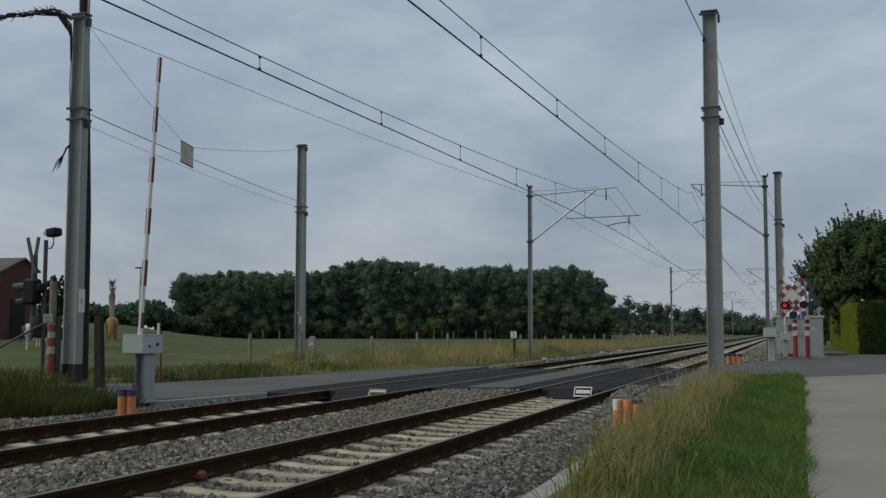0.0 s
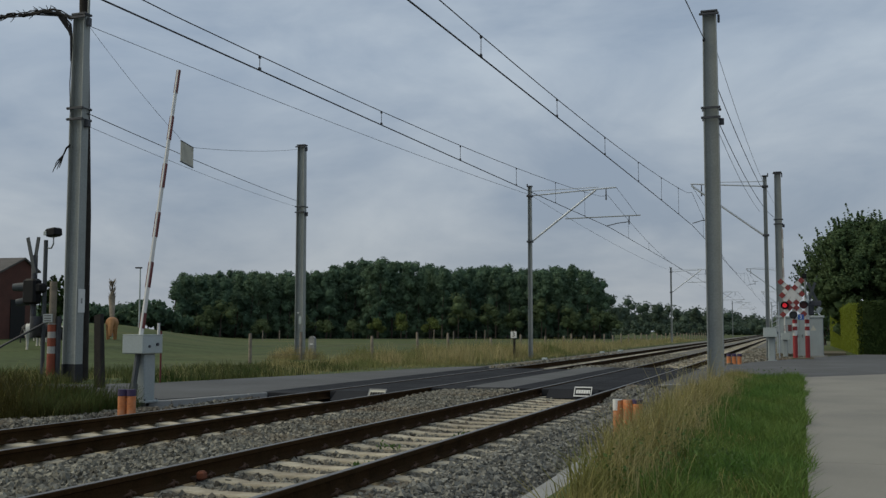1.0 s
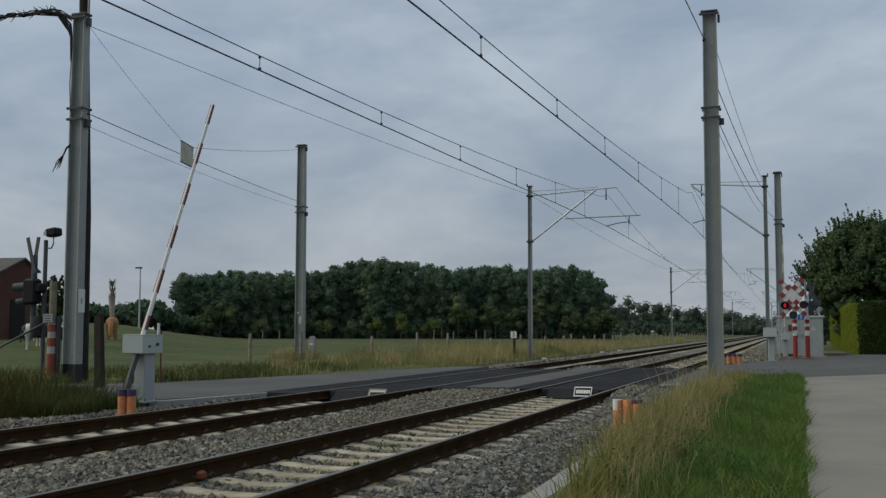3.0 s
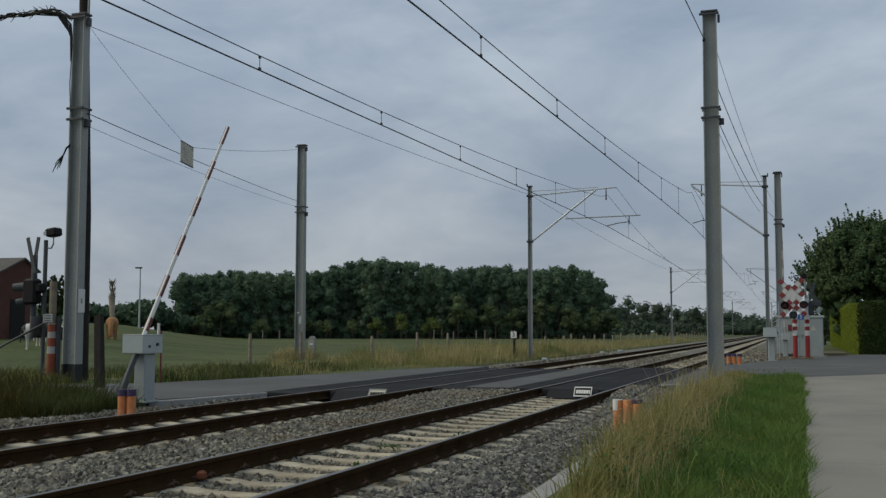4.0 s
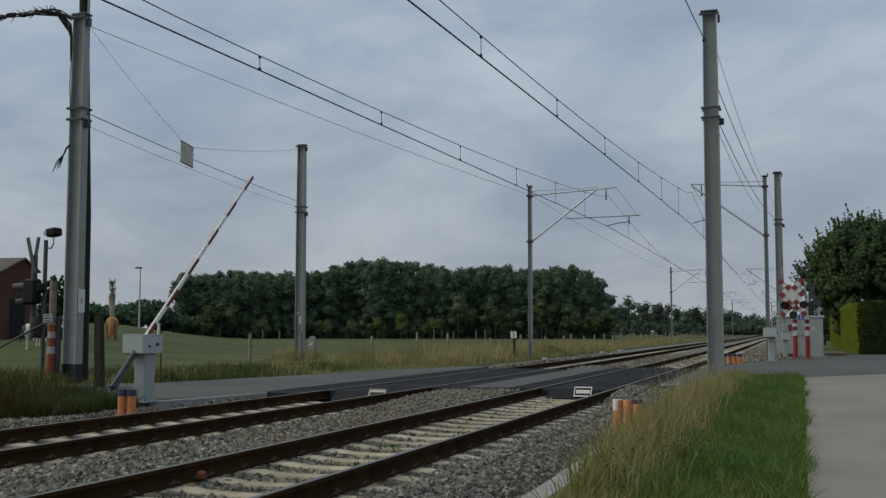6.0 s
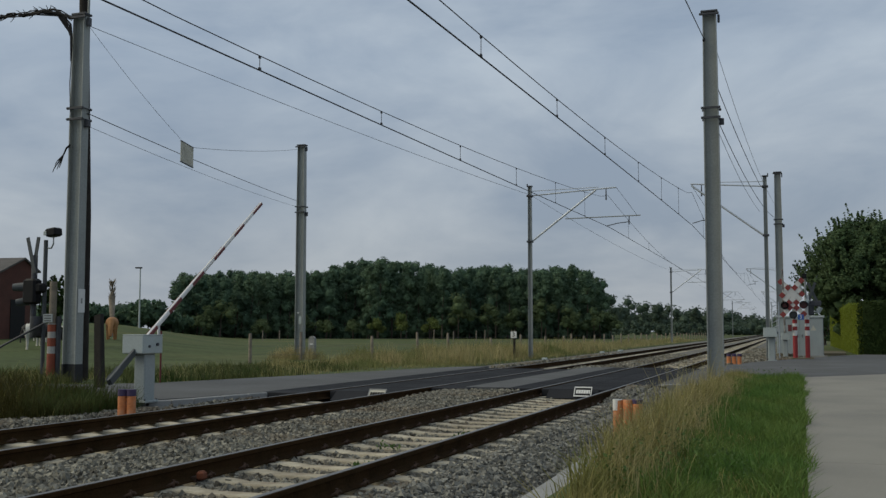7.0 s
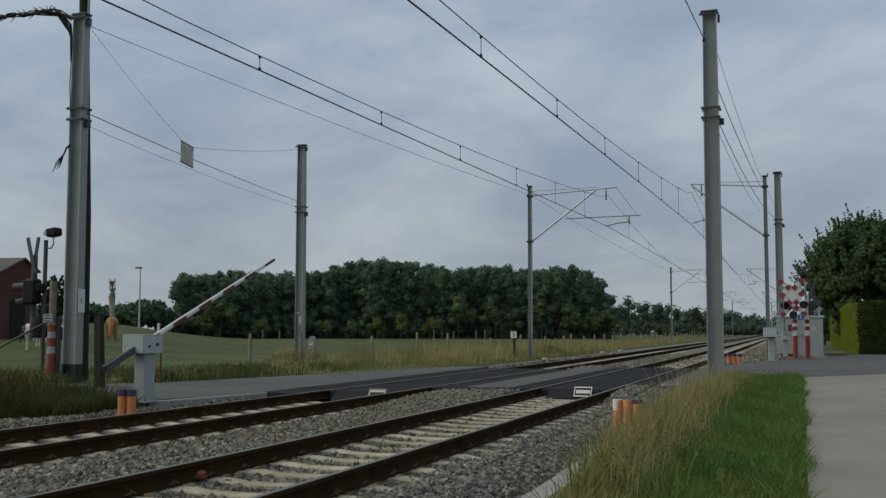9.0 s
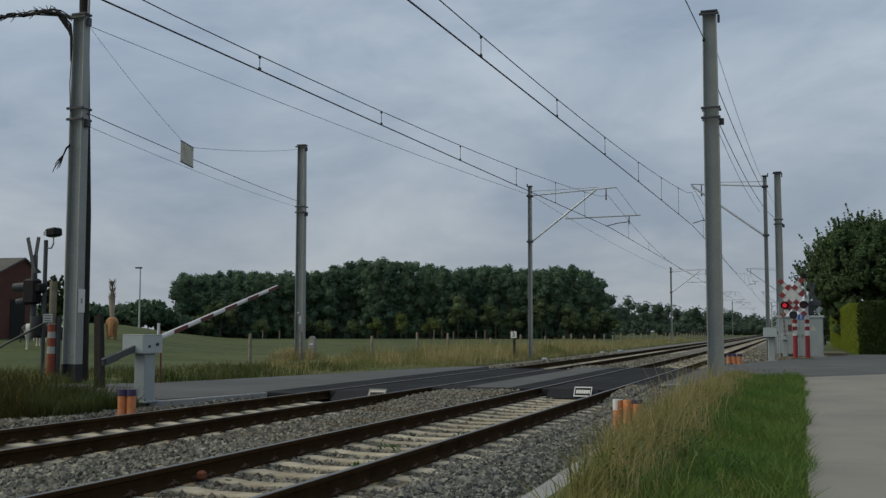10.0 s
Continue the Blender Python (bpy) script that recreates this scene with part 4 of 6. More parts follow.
def bollards(at, n, label, cap, white=False, h=0.6, r=0.085):
    for i in range(n):
        p = thing("bollard", label, "bollard", at=(at[0] + i * at[3], at[1] + i * at[4], at[2]), group="bollards beside the tracks")
        part("post", Shape().tube([(0, 0, -0.15), (0, 0, h - 0.012), (0, 0, h)], [r, r, r - 0.012], 14), M_ORANGE, p, "weathered orange post")
        if cap:
            part("band", Shape().tube([(0, 0, h - 0.085), (0, 0, h + 0.012)], [r + 0.004, r + 0.004], 14), M_PURPLE, p, "dark purple top band")
        elif white and i == 0:
            part("reflector", Shape().tube([(-0.008, -0.008, h - 0.15), (-0.005, -0.004, h + 0.004)], [r - 0.008, r - 0.003], 14), M_WHITE, p, "worn white top band")
        if white and i == 2:
            part("band", Shape().tube([(0, 0, h - 0.05), (0, 0, h + 0.008)], [r + 0.003, r + 0.003], 14), M_PURPLE, p, "dark purple top band")


# ---- crossing signals ----
def striped_post(parent, x, y, top, r=0.095):
    p = part("striped_post", Shape().tube([(x, y, -0.1), (x, y, top)], r, 12), M_WHITE, parent, "white post")
    part("red_band", Shape().tube([(x, y, 0.02), (x, y, 0.98)], r + 0.003, 12), M_RED, p, "red band")
    for z in (1.2, 1.5):
        part("red_band", Shape().tube([(x, y, z), (x, y, z + 0.17)], r + 0.003, 12), M_RED, p, "red band")


def build_signal_right():
    s = thing("crossing_signal", "red and white level crossing signal with crosses and flashing lights", "crossing signal", at=(-0.25, 47.6, 0.0))
    striped_post(s, 0.0, 0.0, 3.0)
    striped_post(s, 0.5, 0.25, 2.7)
    part("footing", Shape().box((0.2, 0.05, -0.02), (1.1, 0.7, 0.12), None, 0.02), M_SOIL, s)
    # backing boards with staggered squares
    q = 0.2
    reds = [(-0.534, 3.28), (0.296, 3.329), (-0.246, 3.027), (0.031, 3.027), (-0.488, 2.701), (0.319, 2.749), (-0.211, 2.387), (0.088, 2.387), (-0.465, 1.879), (0.376, 1.904), (-0.188, 2.169), (0.088, 2.169)]
    whites = [(-0.396, 3.16), (0.157, 3.184), (-0.096, 2.882), (-0.35, 2.556), (0.203, 2.556), (-0.05, 2.29), (-0.315, 2.024), (0.226, 2.048), (-0.234, 2.87), (0.065, 2.87), (-0.211, 2.701), (0.065, 2.701), (-0.073, 2.532), (-0.073, 2.725), (-0.35, 2.87), (0.18, 2.918)]
    rot = Matrix.Rotation(radians(45), 3, "Y")
    part("backing_board", Shape().add([(x, y, z) for y in (-0.085, -0.075) for x, z in ((-0.42, 3.2), (-0.05, 2.85), (0.3, 3.22), (0.34, 2.75), (0.1, 2.35), (-0.2, 2.35), (-0.44, 2.75))], [(0, 6, 5, 1), (1, 5, 4), (1, 4, 3, 2), (7, 8, 12, 13), (8, 11, 12), (8, 9, 10, 11)] + [(k, (k + 1) % 7, 7 + (k + 1) % 7, 7 + k) for k in range(7)]), M_BOXGREY, s, "pale board behind the crosses")
    for k, (x, z) in enumerate(whites):
        part("white_square", Shape().box((x, -0.094 - 0.0012 * k, z), (q, 0.014, q), rot, 0.002), M_WHITE, s, "white square")
    for k, (x, z) in enumerate(reds):
        part("red_square", Shape().box((x, -0.122 - 0.0012 * k, z), (q, 0.014, q), rot, 0.002), M_SQUARE, s, "faded red square")
    lamps = []
    for x, z in ((-0.39, 2.27), (0.37, 2.29)):
        hd = part("lamp_head", Shape().tube([(x, -0.16, z), (x, 0.02, z)], [0.172, 0.145], 18), M_BLACK, s, "black round lamp head")
        hood = Shape()
        vs, fs = [], []
        for k in range(13):
            a = radians(10 + 160 * k / 12)
            for yy in (-0.16, -0.42):
                for r in (0.152, 0.162):
                    vs.append((x + r * math.cos(a), yy + (0.0 if yy > -0.3 else 0.1 * (1 - math.sin(a))), z + r * math.sin(a)))
        for k in range(12):
            o = k * 4
            fs += [(o, o + 4, o + 6, o + 2), (o + 1, o + 3, o + 7, o + 5), (o + 2, o + 6, o + 7, o + 3)]
        part("hood", hood.add(vs, fs), M_BLACK, hd, "black lamp hood")
        lamps.append((x, z))
    lower = Shape().tube([(-0.05, -0.2, 1.86), (-0.05, -0.02, 1.86)], [0.17, 0.13], 18)
    ll = part("lower_lamp", lower, M_BLACK, s, "black round lower lamp head")
    part("lens", Shape().tube([(-0.05, -0.212, 1.85), (-0.05, -0.19, 1.85)], 0.12, 18), M_GLASS, ll, "unlit clear lens")
    part("box_tilted", Shape().box((-0.2, -0.11, 1.3), (0.16, 0.12, 0.28), None, 0.01), M_DARKRED, s, "small dark control box")
    sg = part("blue_sign", Shape().box((0.25, -0.26, 1.77), (0.24, 0.012, 0.22), None, 0.002), M_BLUE, s, "blue enamel sign")
    txt = bpy.data.curves.new("figure", "FONT")
    txt.body, txt.size, txt.extrude, txt.align_x, txt.align_y = "3", 0.23, 0.002, "CENTER", "CENTER"
    t = new("figure", txt)
    t.data.materials.append(M_WHITE)
    t.parent = sg
    t.matrix_basis = pose(0.25, -0.269, 1.77, 90)
    tagged(t, "white figure three")
    part("top_box", Shape().box((0.43, 0.05, 3.52), (0.19, 0.16, 0.2), None, 0.01), M_BLACK, s, "small black box on top")
    part("top_post", Shape().tube([(0.47, 0.12, 2.6), (0.45, 0.08, 3.45)], 0.045, 8), M_GALV, s, "grey post")
    part("cross_back", Shape().box((0.72, 0.3, 2.85), (0.12, 0.03, 0.85), Matrix.Rotation(radians(20), 3, "Y"), 0.004).box((0.74, 0.332, 2.85), (0.12, 0.03, 0.85), Matrix.Rotation(radians(-24), 3, "Y"), 0.004), M_WEIGHT, s, "grey back of a warning cross")
    part("lamp_back", Shape().box((0.78, 0.3, 2.35), (0.62, 0.3, 0.24), None, 0.03).box((0.66, 0.3, 2.05), (0.26, 0.26, 0.42), None, 0.04), M_GALV_DARK, s, "dark back of lamp units")
    part("hood_rear", Shape().tube([(0.92, 0.3, 1.95), (1.05, 0.3, 2.2)], [0.1, 0.12], 8).tube([(0.5, 0.1, 2.42), (0.6, 0.1, 2.5)], [0.1, 0.07], 8), M_BOXGREY, s, "pale lamp hood")
    part("triangle_sign", Shape().add([(0.62, -0.06, 1.2), (0.86, -0.06, 1.2), (0.74, -0.06, 1.42), (0.62, -0.04, 1.2), (0.86, -0.04, 1.2), (0.74, -0.04, 1.42)],
         [(0, 1, 2), (5, 4, 3), (0, 3, 4, 1), (1, 4, 5, 2), (2, 5, 3, 0)]), M_BOARD, s, "small yellowish warning triangle")
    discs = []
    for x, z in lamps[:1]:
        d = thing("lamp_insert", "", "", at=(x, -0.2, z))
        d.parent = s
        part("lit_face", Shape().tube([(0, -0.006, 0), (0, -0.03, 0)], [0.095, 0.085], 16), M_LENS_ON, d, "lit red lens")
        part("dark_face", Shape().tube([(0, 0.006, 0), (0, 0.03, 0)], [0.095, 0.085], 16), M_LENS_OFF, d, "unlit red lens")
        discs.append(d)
    x, z = lamps[1]
    part("lens", Shape().tube([(x, -0.2, z), (x, -0.165, z)], 0.14, 16), M_LENS_OFF, s, "unlit dark red lens")
    return discs[0]


def build_hut():
    h = thing("relay_cabinet", "light grey metal relay cabinet behind the signal", "cabinet", at=(-0.06, 52.3, 0.0))
    part("body", Shape().box((0, 0, 0.88), (2.06, 0.9, 1.84), None, 0.01), M_COLGREY, h)
    part("roof", Shape().box((0, 0, 1.84), (2.18, 1.02, 0.1), None, 0.02), M_BOXGREY, h, "pale overhanging roof")
    for x in (-0.51, 0.51):
        d = part("door", Shape().box((x, -0.455, 0.9), (0.98, 0.02, 1.7), None, 0.006), M_COLGREY, h, "grey steel door")
        part("handle", Shape().box((x * 0.2, -0.475, 0.95), (0.03, 0.03, 0.14), None, 0.004), M_GALV_DARK, d)
    part("plinth", Shape().box((0, 0, -0.02), (2.14, 1.0, 0.14), None, 0.01), M_KERB, h, "concrete plinth")


def build_signal_left():
    s = thing("crossing_signal", "level crossing signal seen from behind on an orange striped post", "crossing signal", at=(-17.0, 21.0, -0.02))
    part("post", Shape().tube([(0, 0, -0.2), (0, 0, 2.35)], 0.085, 12), M_WOOD, s, "brownish grey post")
    part("sleeve", Shape().tube([(0, 0, 0.1), (0, 0, 1.35)], 0.105, 12), M_GREYWHITE, s, "white sleeve")
    part("red_band", Shape().tube([(0, 0, 0.1), (0, 0, 0.63)], 0.109, 12), M_BANDRED, s, "red band")
    part("orange_band", Shape().tube([(0, 0, 0.8), (0, 0, 1.0)], 0.109, 12), M_BANDRED, s, "orange band")
    part("orange_band", Shape().tube([(0, 0, 1.15), (0, 0, 1.32)], 0.109, 12), M_BANDRED, s, "orange band")
    sg = part("small_sign", Shape().box((-0.02, -0.14, 1.47), (0.27, 0.02, 0.2), None, 0.004), M_COLGREY, s, "small grey sign")
    for k in range(3):
        part("sign_mark", Shape().box((-0.02, -0.153, 1.41 + 0.06 * k), (0.2, 0.004, 0.02)), M_GALV_DARK, sg)
    part("cross_arm", Shape().box((-0.68, 0, 3.0), (0.1, 0.02, 0.9), Matrix.Rotation(radians(-15), 3, "Y"), 0.004), M_WEIGHT, s, "grey back of a warning cross arm")
    part("cross_arm", Shape().box((-0.57, 0.03, 3.0), (0.1, 0.02, 0.9), Matrix.Rotation(radians(9), 3, "Y"), 0.004), M_WEIGHT, s, "grey back of a warning cross arm")
    part("cross_post", Shape().tube([(-0.62, 0.06, 1.0), (-0.62, 0.06, 3.0)], 0.07, 10), M_GALV_DARK, s, "dark post")
    part("lamp_unit", Shape().box((-0.62, 0, 2.12), (0.38, 0.3, 0.62), None, 0.05), M_BLACK, s, "black lamp unit from behind")
    part("lamp_unit", Shape().box((-0.43, 0.02, 2.2), (0.3, 0.26, 0.24), None, 0.05), M_BLACK, s, "black lamp unit from behind")
    part("lamp_hood", Shape().tube([(-1.1, -0.1, 2.22), (-0.75, 0.05, 2.24)], [0.09, 0.13], 10), M_WEIGHT, s, "weathered lamp hood")
    part("lamp_hood", Shape().tube([(-1.0, -0.1, 1.85), (-0.75, 0.05, 1.9)], [0.08, 0.12], 10), M_WEIGHT, s, "weathered lamp hood")
    part("shield", Shape().tube([(-0.5, 0.05, 1.52), (-0.5, 0.05, 1.15), (-0.5, 0.05, 1.05)], [0.15, 0.15, 0.1], 12), M_GALV_DARK, s, "dark blue-grey rounded shield")
    f = thing("floodlight", "dark floodlight on a slim grey pole", "floodlight", at=(-17.34, 21.1, -0.05))
    part("pole", Shape().tube([(0, 0, -0.2), (0, 0, 3.4)], 0.05, 10), M_WEIGHT, f, "grey pole")
    part("lamp", Shape().box((0.22, 0, 3.58), (0.3, 0.3, 0.2), Matrix.Rotation(radians(-8), 3, "Y"), 0.03), M_BLACK, f, "black floodlight head")
    part("glass", Shape().box((0.09, -0.155, 3.55), (0.08, 0.02, 0.1), None, 0.004), M_BOXGREY, f, "bright lamp glass")
    part("bracket", Shape().tube([(0.02, 0, 3.2), (0.16, 0, 3.2), (0.22, 0, 3.3), (0.22, 0, 3.5)], 0.02, 6), M_GALV, f)
    solid("stay_cable", Shape().tube([(-18.9, 20.0, 0.1), (-18.0, 20.5, 0.8), (-17.2, 20.95, 1.33)], 0.03, 6), M_GALV_DARK, "dark stay slanting up to the signal post", "stay")
    w = Shape()
    w.add([(-0.05, -0.08, -0.3), (0.11, -0.08, -0.3), (0.11, 0.08, -0.3), (-0.05, 0.08, -0.3), (-0.12, -0.06, 1.46), (0.03, -0.06, 1.5), (0.03, 0.06, 1.49), (-0.12, 0.06, 1.45)],
          [(3, 2, 1, 0), (4, 5, 6, 7), (0, 1, 5, 4), (1, 2, 6, 5), (2, 3, 7, 6), (3, 0, 4, 7)])
    solid("wooden_post", w, M_WOOD_DARK, "dark weathered wooden post beside the road", "post", at=(-13.62, 18.3, 0.0))
    solid("green_post", Shape().tube([(0, 0, -0.2), (0, 0, 1.5)], 0.06, 8), M_GALV_DARK, "slim dark steel post beside the signal", "post", at=(-16.86, 21.05, 0))
    m = thing("marker_stake", "thin white-topped red marker stake beyond the road", "marker", at=(-13.9, 20.9, -0.05))
    part("stake", Shape().tube([(0, 0, -0.1), (0, 0, 1.2)], 0.022, 7), M_DARKRED, m)
    part("top", Shape().tube([(-0.07, 0, 0.95), (-0.07, 0, 1.38)], [0.04, 0.03], 7), M_WHITE, m, "white top")


# ---- vegetation ----
def unit(n):
    d = rng.normal(0, 1, (n, 3))
    return d / np.linalg.norm(d, axis=1, keepdims=True)


def leaf_quads(c, size, face=None):
    """Small bent leaves at places c: one quad each, turned at random, or mostly outward where face gives the way."""
    n = len(c)
    if face is None:
        a = unit(n)
    else:
        nrm = face + 0.75 * unit(n)
        a = np.cross(nrm, unit(n))
        a /= np.linalg.norm(a, axis=1, keepdims=True)
    b = np.cross(a, unit(n) if face is None else nrm)
    b /= np.linalg.norm(b, axis=1, keepdims=True)
    s = size * rng.uniform(0.55, 1.3, (n, 1))
    a, b = a * s, b * s * 0.7
    v = np.stack([c - a, c - 0.2 * a + b, c + a, c - 0.1 * a - b], 1)
    return v.reshape(-1, 3), np.arange(n * 4).reshape(-1, 4)


def join(parts):
    v, q, k = [], [], 0
    for a, b in parts:
        v.append(a)
        q.append(b + k)
        k += len(a)
    return np.concatenate(v), np.concatenate(q)


def clumps(cs, rs, tufts, per, tuft, leaf, solid_part=0.62):
    """Foliage as overlapping rounded clumps, each set with tufts of small leaves on a solid heart."""
    cs, rs = np.asarray(cs, float), np.asarray(rs, float)
    if rs.ndim == 1:
        rs = np.stack([rs, rs, rs * 0.88], 1)
    n = len(cs)
    k = np.repeat(np.arange(n), tufts)
    d = unit(len(k))
    d[:, 2] = np.where(d[:, 2] < -0.45, -d[:, 2], d[:, 2])
    cen = cs[k] + d * rs[k] * rng.uniform(0.78, 1.04, (len(k), 1))
    j = np.repeat(np.arange(len(k)), per)
    w = unit(len(j))
    w[:, 2] = np.where(w[:, 2] < -0.4, -w[:, 2], w[:, 2])
    size = tuft * rng.uniform(0.6, 1.3, len(k))
    pts = cen[j] + w * (size[j] * rng.uniform(0.35, 1.0, len(j)))[:, None]
    ways = 0.55 * w + 0.5 * d[j] + np.array([0, 0, 0.3])
    p, m = 8, 5
    e, f = np.pi * np.arange(m + 1) / m, 2 * np.pi * np.arange(p) / p
    ball = np.stack([np.outer(np.sin(e), np.cos(f)), np.outer(np.sin(e), np.sin(f)), np.outer(np.cos(e), np.ones(p))], -1).reshape(-1, 3)
    i = (np.arange(m)[:, None] * p + np.arange(p)[None]).ravel()
    i2 = (np.arange(m)[:, None] * p + (np.arange(p)[None] + 1) % p).ravel()
    face = np.stack([i, i + p, i2 + p, i2], 1)
    heart = cs[:, None] + ball[None] * rs[:, None] * solid_part * rng.uniform(0.8, 1.15, (n, len(ball), 1))
    quads = (np.arange(n)[:, None, None] * len(ball) + face[None]).reshape(-1, 4)
    return leaf_quads(pts, leaf, ways), (heart.reshape(-1, 3), quads)


# the outline of the wood: azimuth in degrees and height of the tree tops in metres
WOOD_AZ = [-33.5, -32.9, -31.8, -29.5, -28.0, -25.6, -24.4, -23.1, -21.6, -20.7, -19.4, -18.2, -17.0, -15.8, -14.5, -13.3, -12.1, -10.9, -10.3, -9.9]
WOOD_TOP = [9.6, 10.9, 11.1, 11.9, 11.6, 11.8, 13.0, 14.0, 14.1, 13.7, 13.1, 12.1, 12.9, 13.1, 12.3, 12.6, 12.8, 12.0, 10.5, 7.7]


def wood_top(az, d):
    """Height of the tree tops at an azimuth and distance, with the small peaks of single trees."""
    return float(np.interp(az, WOOD_AZ, WOOD_TOP)) * d / 188 - 0.25 + 0.38 * math.sin(az * 7.3) + 0.28 * math.sin(az * 12.7 + 1.0)


def build_woods():
    """The broad-leaved wood across the pasture."""
    front, back, rf, rb, trunks = [], [], [], [], Shape()
    for row, (dist, many) in enumerate(((187, 20), (193, 12), (199, 8))):
        az = -32.9 + 0.35 * row
        while az < -9.95:
            d = dist + rng.normal(0, 1.5)
            h = wood_top(az, d) + (rng.uniform(-0.9, 0.05) if row == 0 else rng.uniform(-0.6, 0.1))
            x, y = d * math.sin(radians(az)), d * math.cos(radians(az))
            z0 = float(terrain(x, y))
            cs, rs = (front, rf) if row == 0 else (back, rb)
            for k in range(many):
                # narrow at the tip, full in the middle, a little thinner near the ground
                f = 1 - (k + 0.6 * rng.random()) / many * (0.88 if row == 0 else 0.6)
                r1 = rng.uniform(0.62, 1.25) * (1.0 if k else 0.95)
                a = rng.uniform(0, 6.28)
                o = rng.uniform(0.3, 1.0) * 2.6 * math.sqrt(max(0.0, 1 - f)) if f > 0.6 else rng.uniform(0.5, 1.75)
                cs.append((x + o * math.cos(a), y + o * math.sin(a), z0 + max(0.5, (h - z0) * f - r1)))
                rs.append((r1, r1, r1 * rng.uniform(0.85, 1.25)))
            trunks.tube([(x, y - 1.2, z0 - 0.3), (x + rng.normal(0, 0.2), y - 0.5, z0 + h * 0.3), (x, y, z0 + h * 0.7)], [0.15, 0.12, 0.05], 6)
            az += 0.5 + 0.36 * rng.random()
    # tall dark trees behind close the view through the crowns
    for az in np.arange(-32.6, -10.2, 0.36):
        d = 205 + rng.normal(0, 1)
        x, y, z0 = on_ground(az, d)
        h = wood_top(az, d) - 0.35 - z0
        back.append((x, y, z0 + h / 2))
        rb.append((1.9, 1.5, h / 2))
        back.append((x + 0.5, y, z0 + h - 1.0))
        rb.append((1.3, 1.0, 1.1))
    for az in np.arange(-33.2, -9.8, 0.35):
        x, y, z0 = on_ground(az, 207)
        back.append((x, y, z0 + 1.0))
        rb.append((2.0, 1.4, 2.6))
    # shady undergrowth along the foot of the trees
    for az in np.arange(-33.2, -9.6, 0.3):
        x, y, z0 = on_ground(az, 189.5 + rng.normal(0, 0.7))
        back.append((x, y, z0 + rng.uniform(0.2, 0.7)))
        rb.append((0.9, 0.7, rng.uniform(0.6, 1.3)))
    one, two = clumps(front, rf, 23, 12, 0.33, 0.138), clumps(back, rb, 17, 10, 0.36, 0.16, 0.78)
    leaves, hearts = [one[0], two[0]], [one[1], two[1]]
    wood = thing("woodland", "dense dark green broad-leaved wood beyond the pasture", "woodland", kind="stuff")
    tagged(part("foliage", bulk("foliage", *join(leaves), L_WOODS), L_WOODS, wood, "dark green foliage"), kind="stuff")
    tagged(part("inner_foliage", bulk("inner_foliage", *join(hearts), L_WOODS), L_WOODS, wood, "dark inner foliage"), kind="stuff")
    tagged(part("trunks", trunks, M_BARK, wood, "dim grey-brown trunks"), kind="stuff")
    # smaller trees and bushes along its edge: azimuth, distance, height, half width, tone
    edge = [(-31.6, 183, 3.6, 2.2, 0), (-30.6, 183, 6.4, 2.8, 0), (-28.4, 183, 3.4, 2.4, 0), (-26.3, 184, 4.4, 2.3, 0), (-25.0, 183, 3.2, 1.8, 0), (-23.6, 182, 3.3, 1.6, 0), (-22.3, 181, 3.6, 1.7, 1), (-21.0, 179, 4.4, 2.1, 1),
            (-19.35, 179, 3.6, 1.6, 1), (-17.9, 181, 8.0, 3.4, 0), (-16.3, 183, 6.2, 2.6, 0), (-14.8, 184, 5.2, 2.3, 0), (-13.4, 183, 7.0, 2.7, 0), (-12.0, 183, 5.8, 2.4, 0), (-10.6, 184, 5.4, 2.3, 0), (-9.7, 186, 4.6, 2.2, 0)]
    for az, d, h, r, tone in edge:
        x, y, z = on_ground(az, d)
        leaf = L_BRIGHT if tone else L_WOODS_B
        t = thing("edge_tree", "small yellow-green tree at the edge of the wood" if tone else "small green tree at the edge of the wood", "tree", at=(x, y, z), group="small trees along the wood")
        cs = [(0, 0, h - 0.4 * r)] + [(rng.uniform(-0.7, 0.7) * r, rng.uniform(-0.5, 0.5) * r, h * rng.uniform(0.35, 0.75)) for _ in range(7)]
        lf, ht = clumps(cs, [r * 0.42] + list(rng.uniform(0.28, 0.5, 7) * r), 26, 12, 0.26, 0.115)
        part("crown", bulk("crown", *lf, leaf), leaf, t, "rounded leafy crown")
        part("inner_foliage", bulk("inner_foliage", *ht, leaf), leaf, t, "dense inner foliage")
        part("trunk", Shape().tube([(0, 0, -0.3), (0.08, 0, h * 0.3), (0, 0, h * 0.6)], [0.13, 0.1, 0.04], 6), M_BARK, t)
    # far fence in front of the wood
    for az in (-28.4, -27.4, -19.1, -18.1, -17.0, -16.5, -15.1, -14.8):
        x, y, z = on_ground(az + rng.normal(0, 0.1), 140 + rng.normal(0, 2))
        h = 1.45 + rng.normal(0, 0.08)
        solid("fence_post", Shape().tube([(0, 0, -0.3), (0.02, 0, h - 0.03), (0.02, 0, h)], [0.065, 0.06, 0.045], 7), M_WOOD, "pale weathered fence post across the pasture", "fence post", group="posts of the far fence", at=(x, y, z))
    far, size = [], []
    az = -45.0
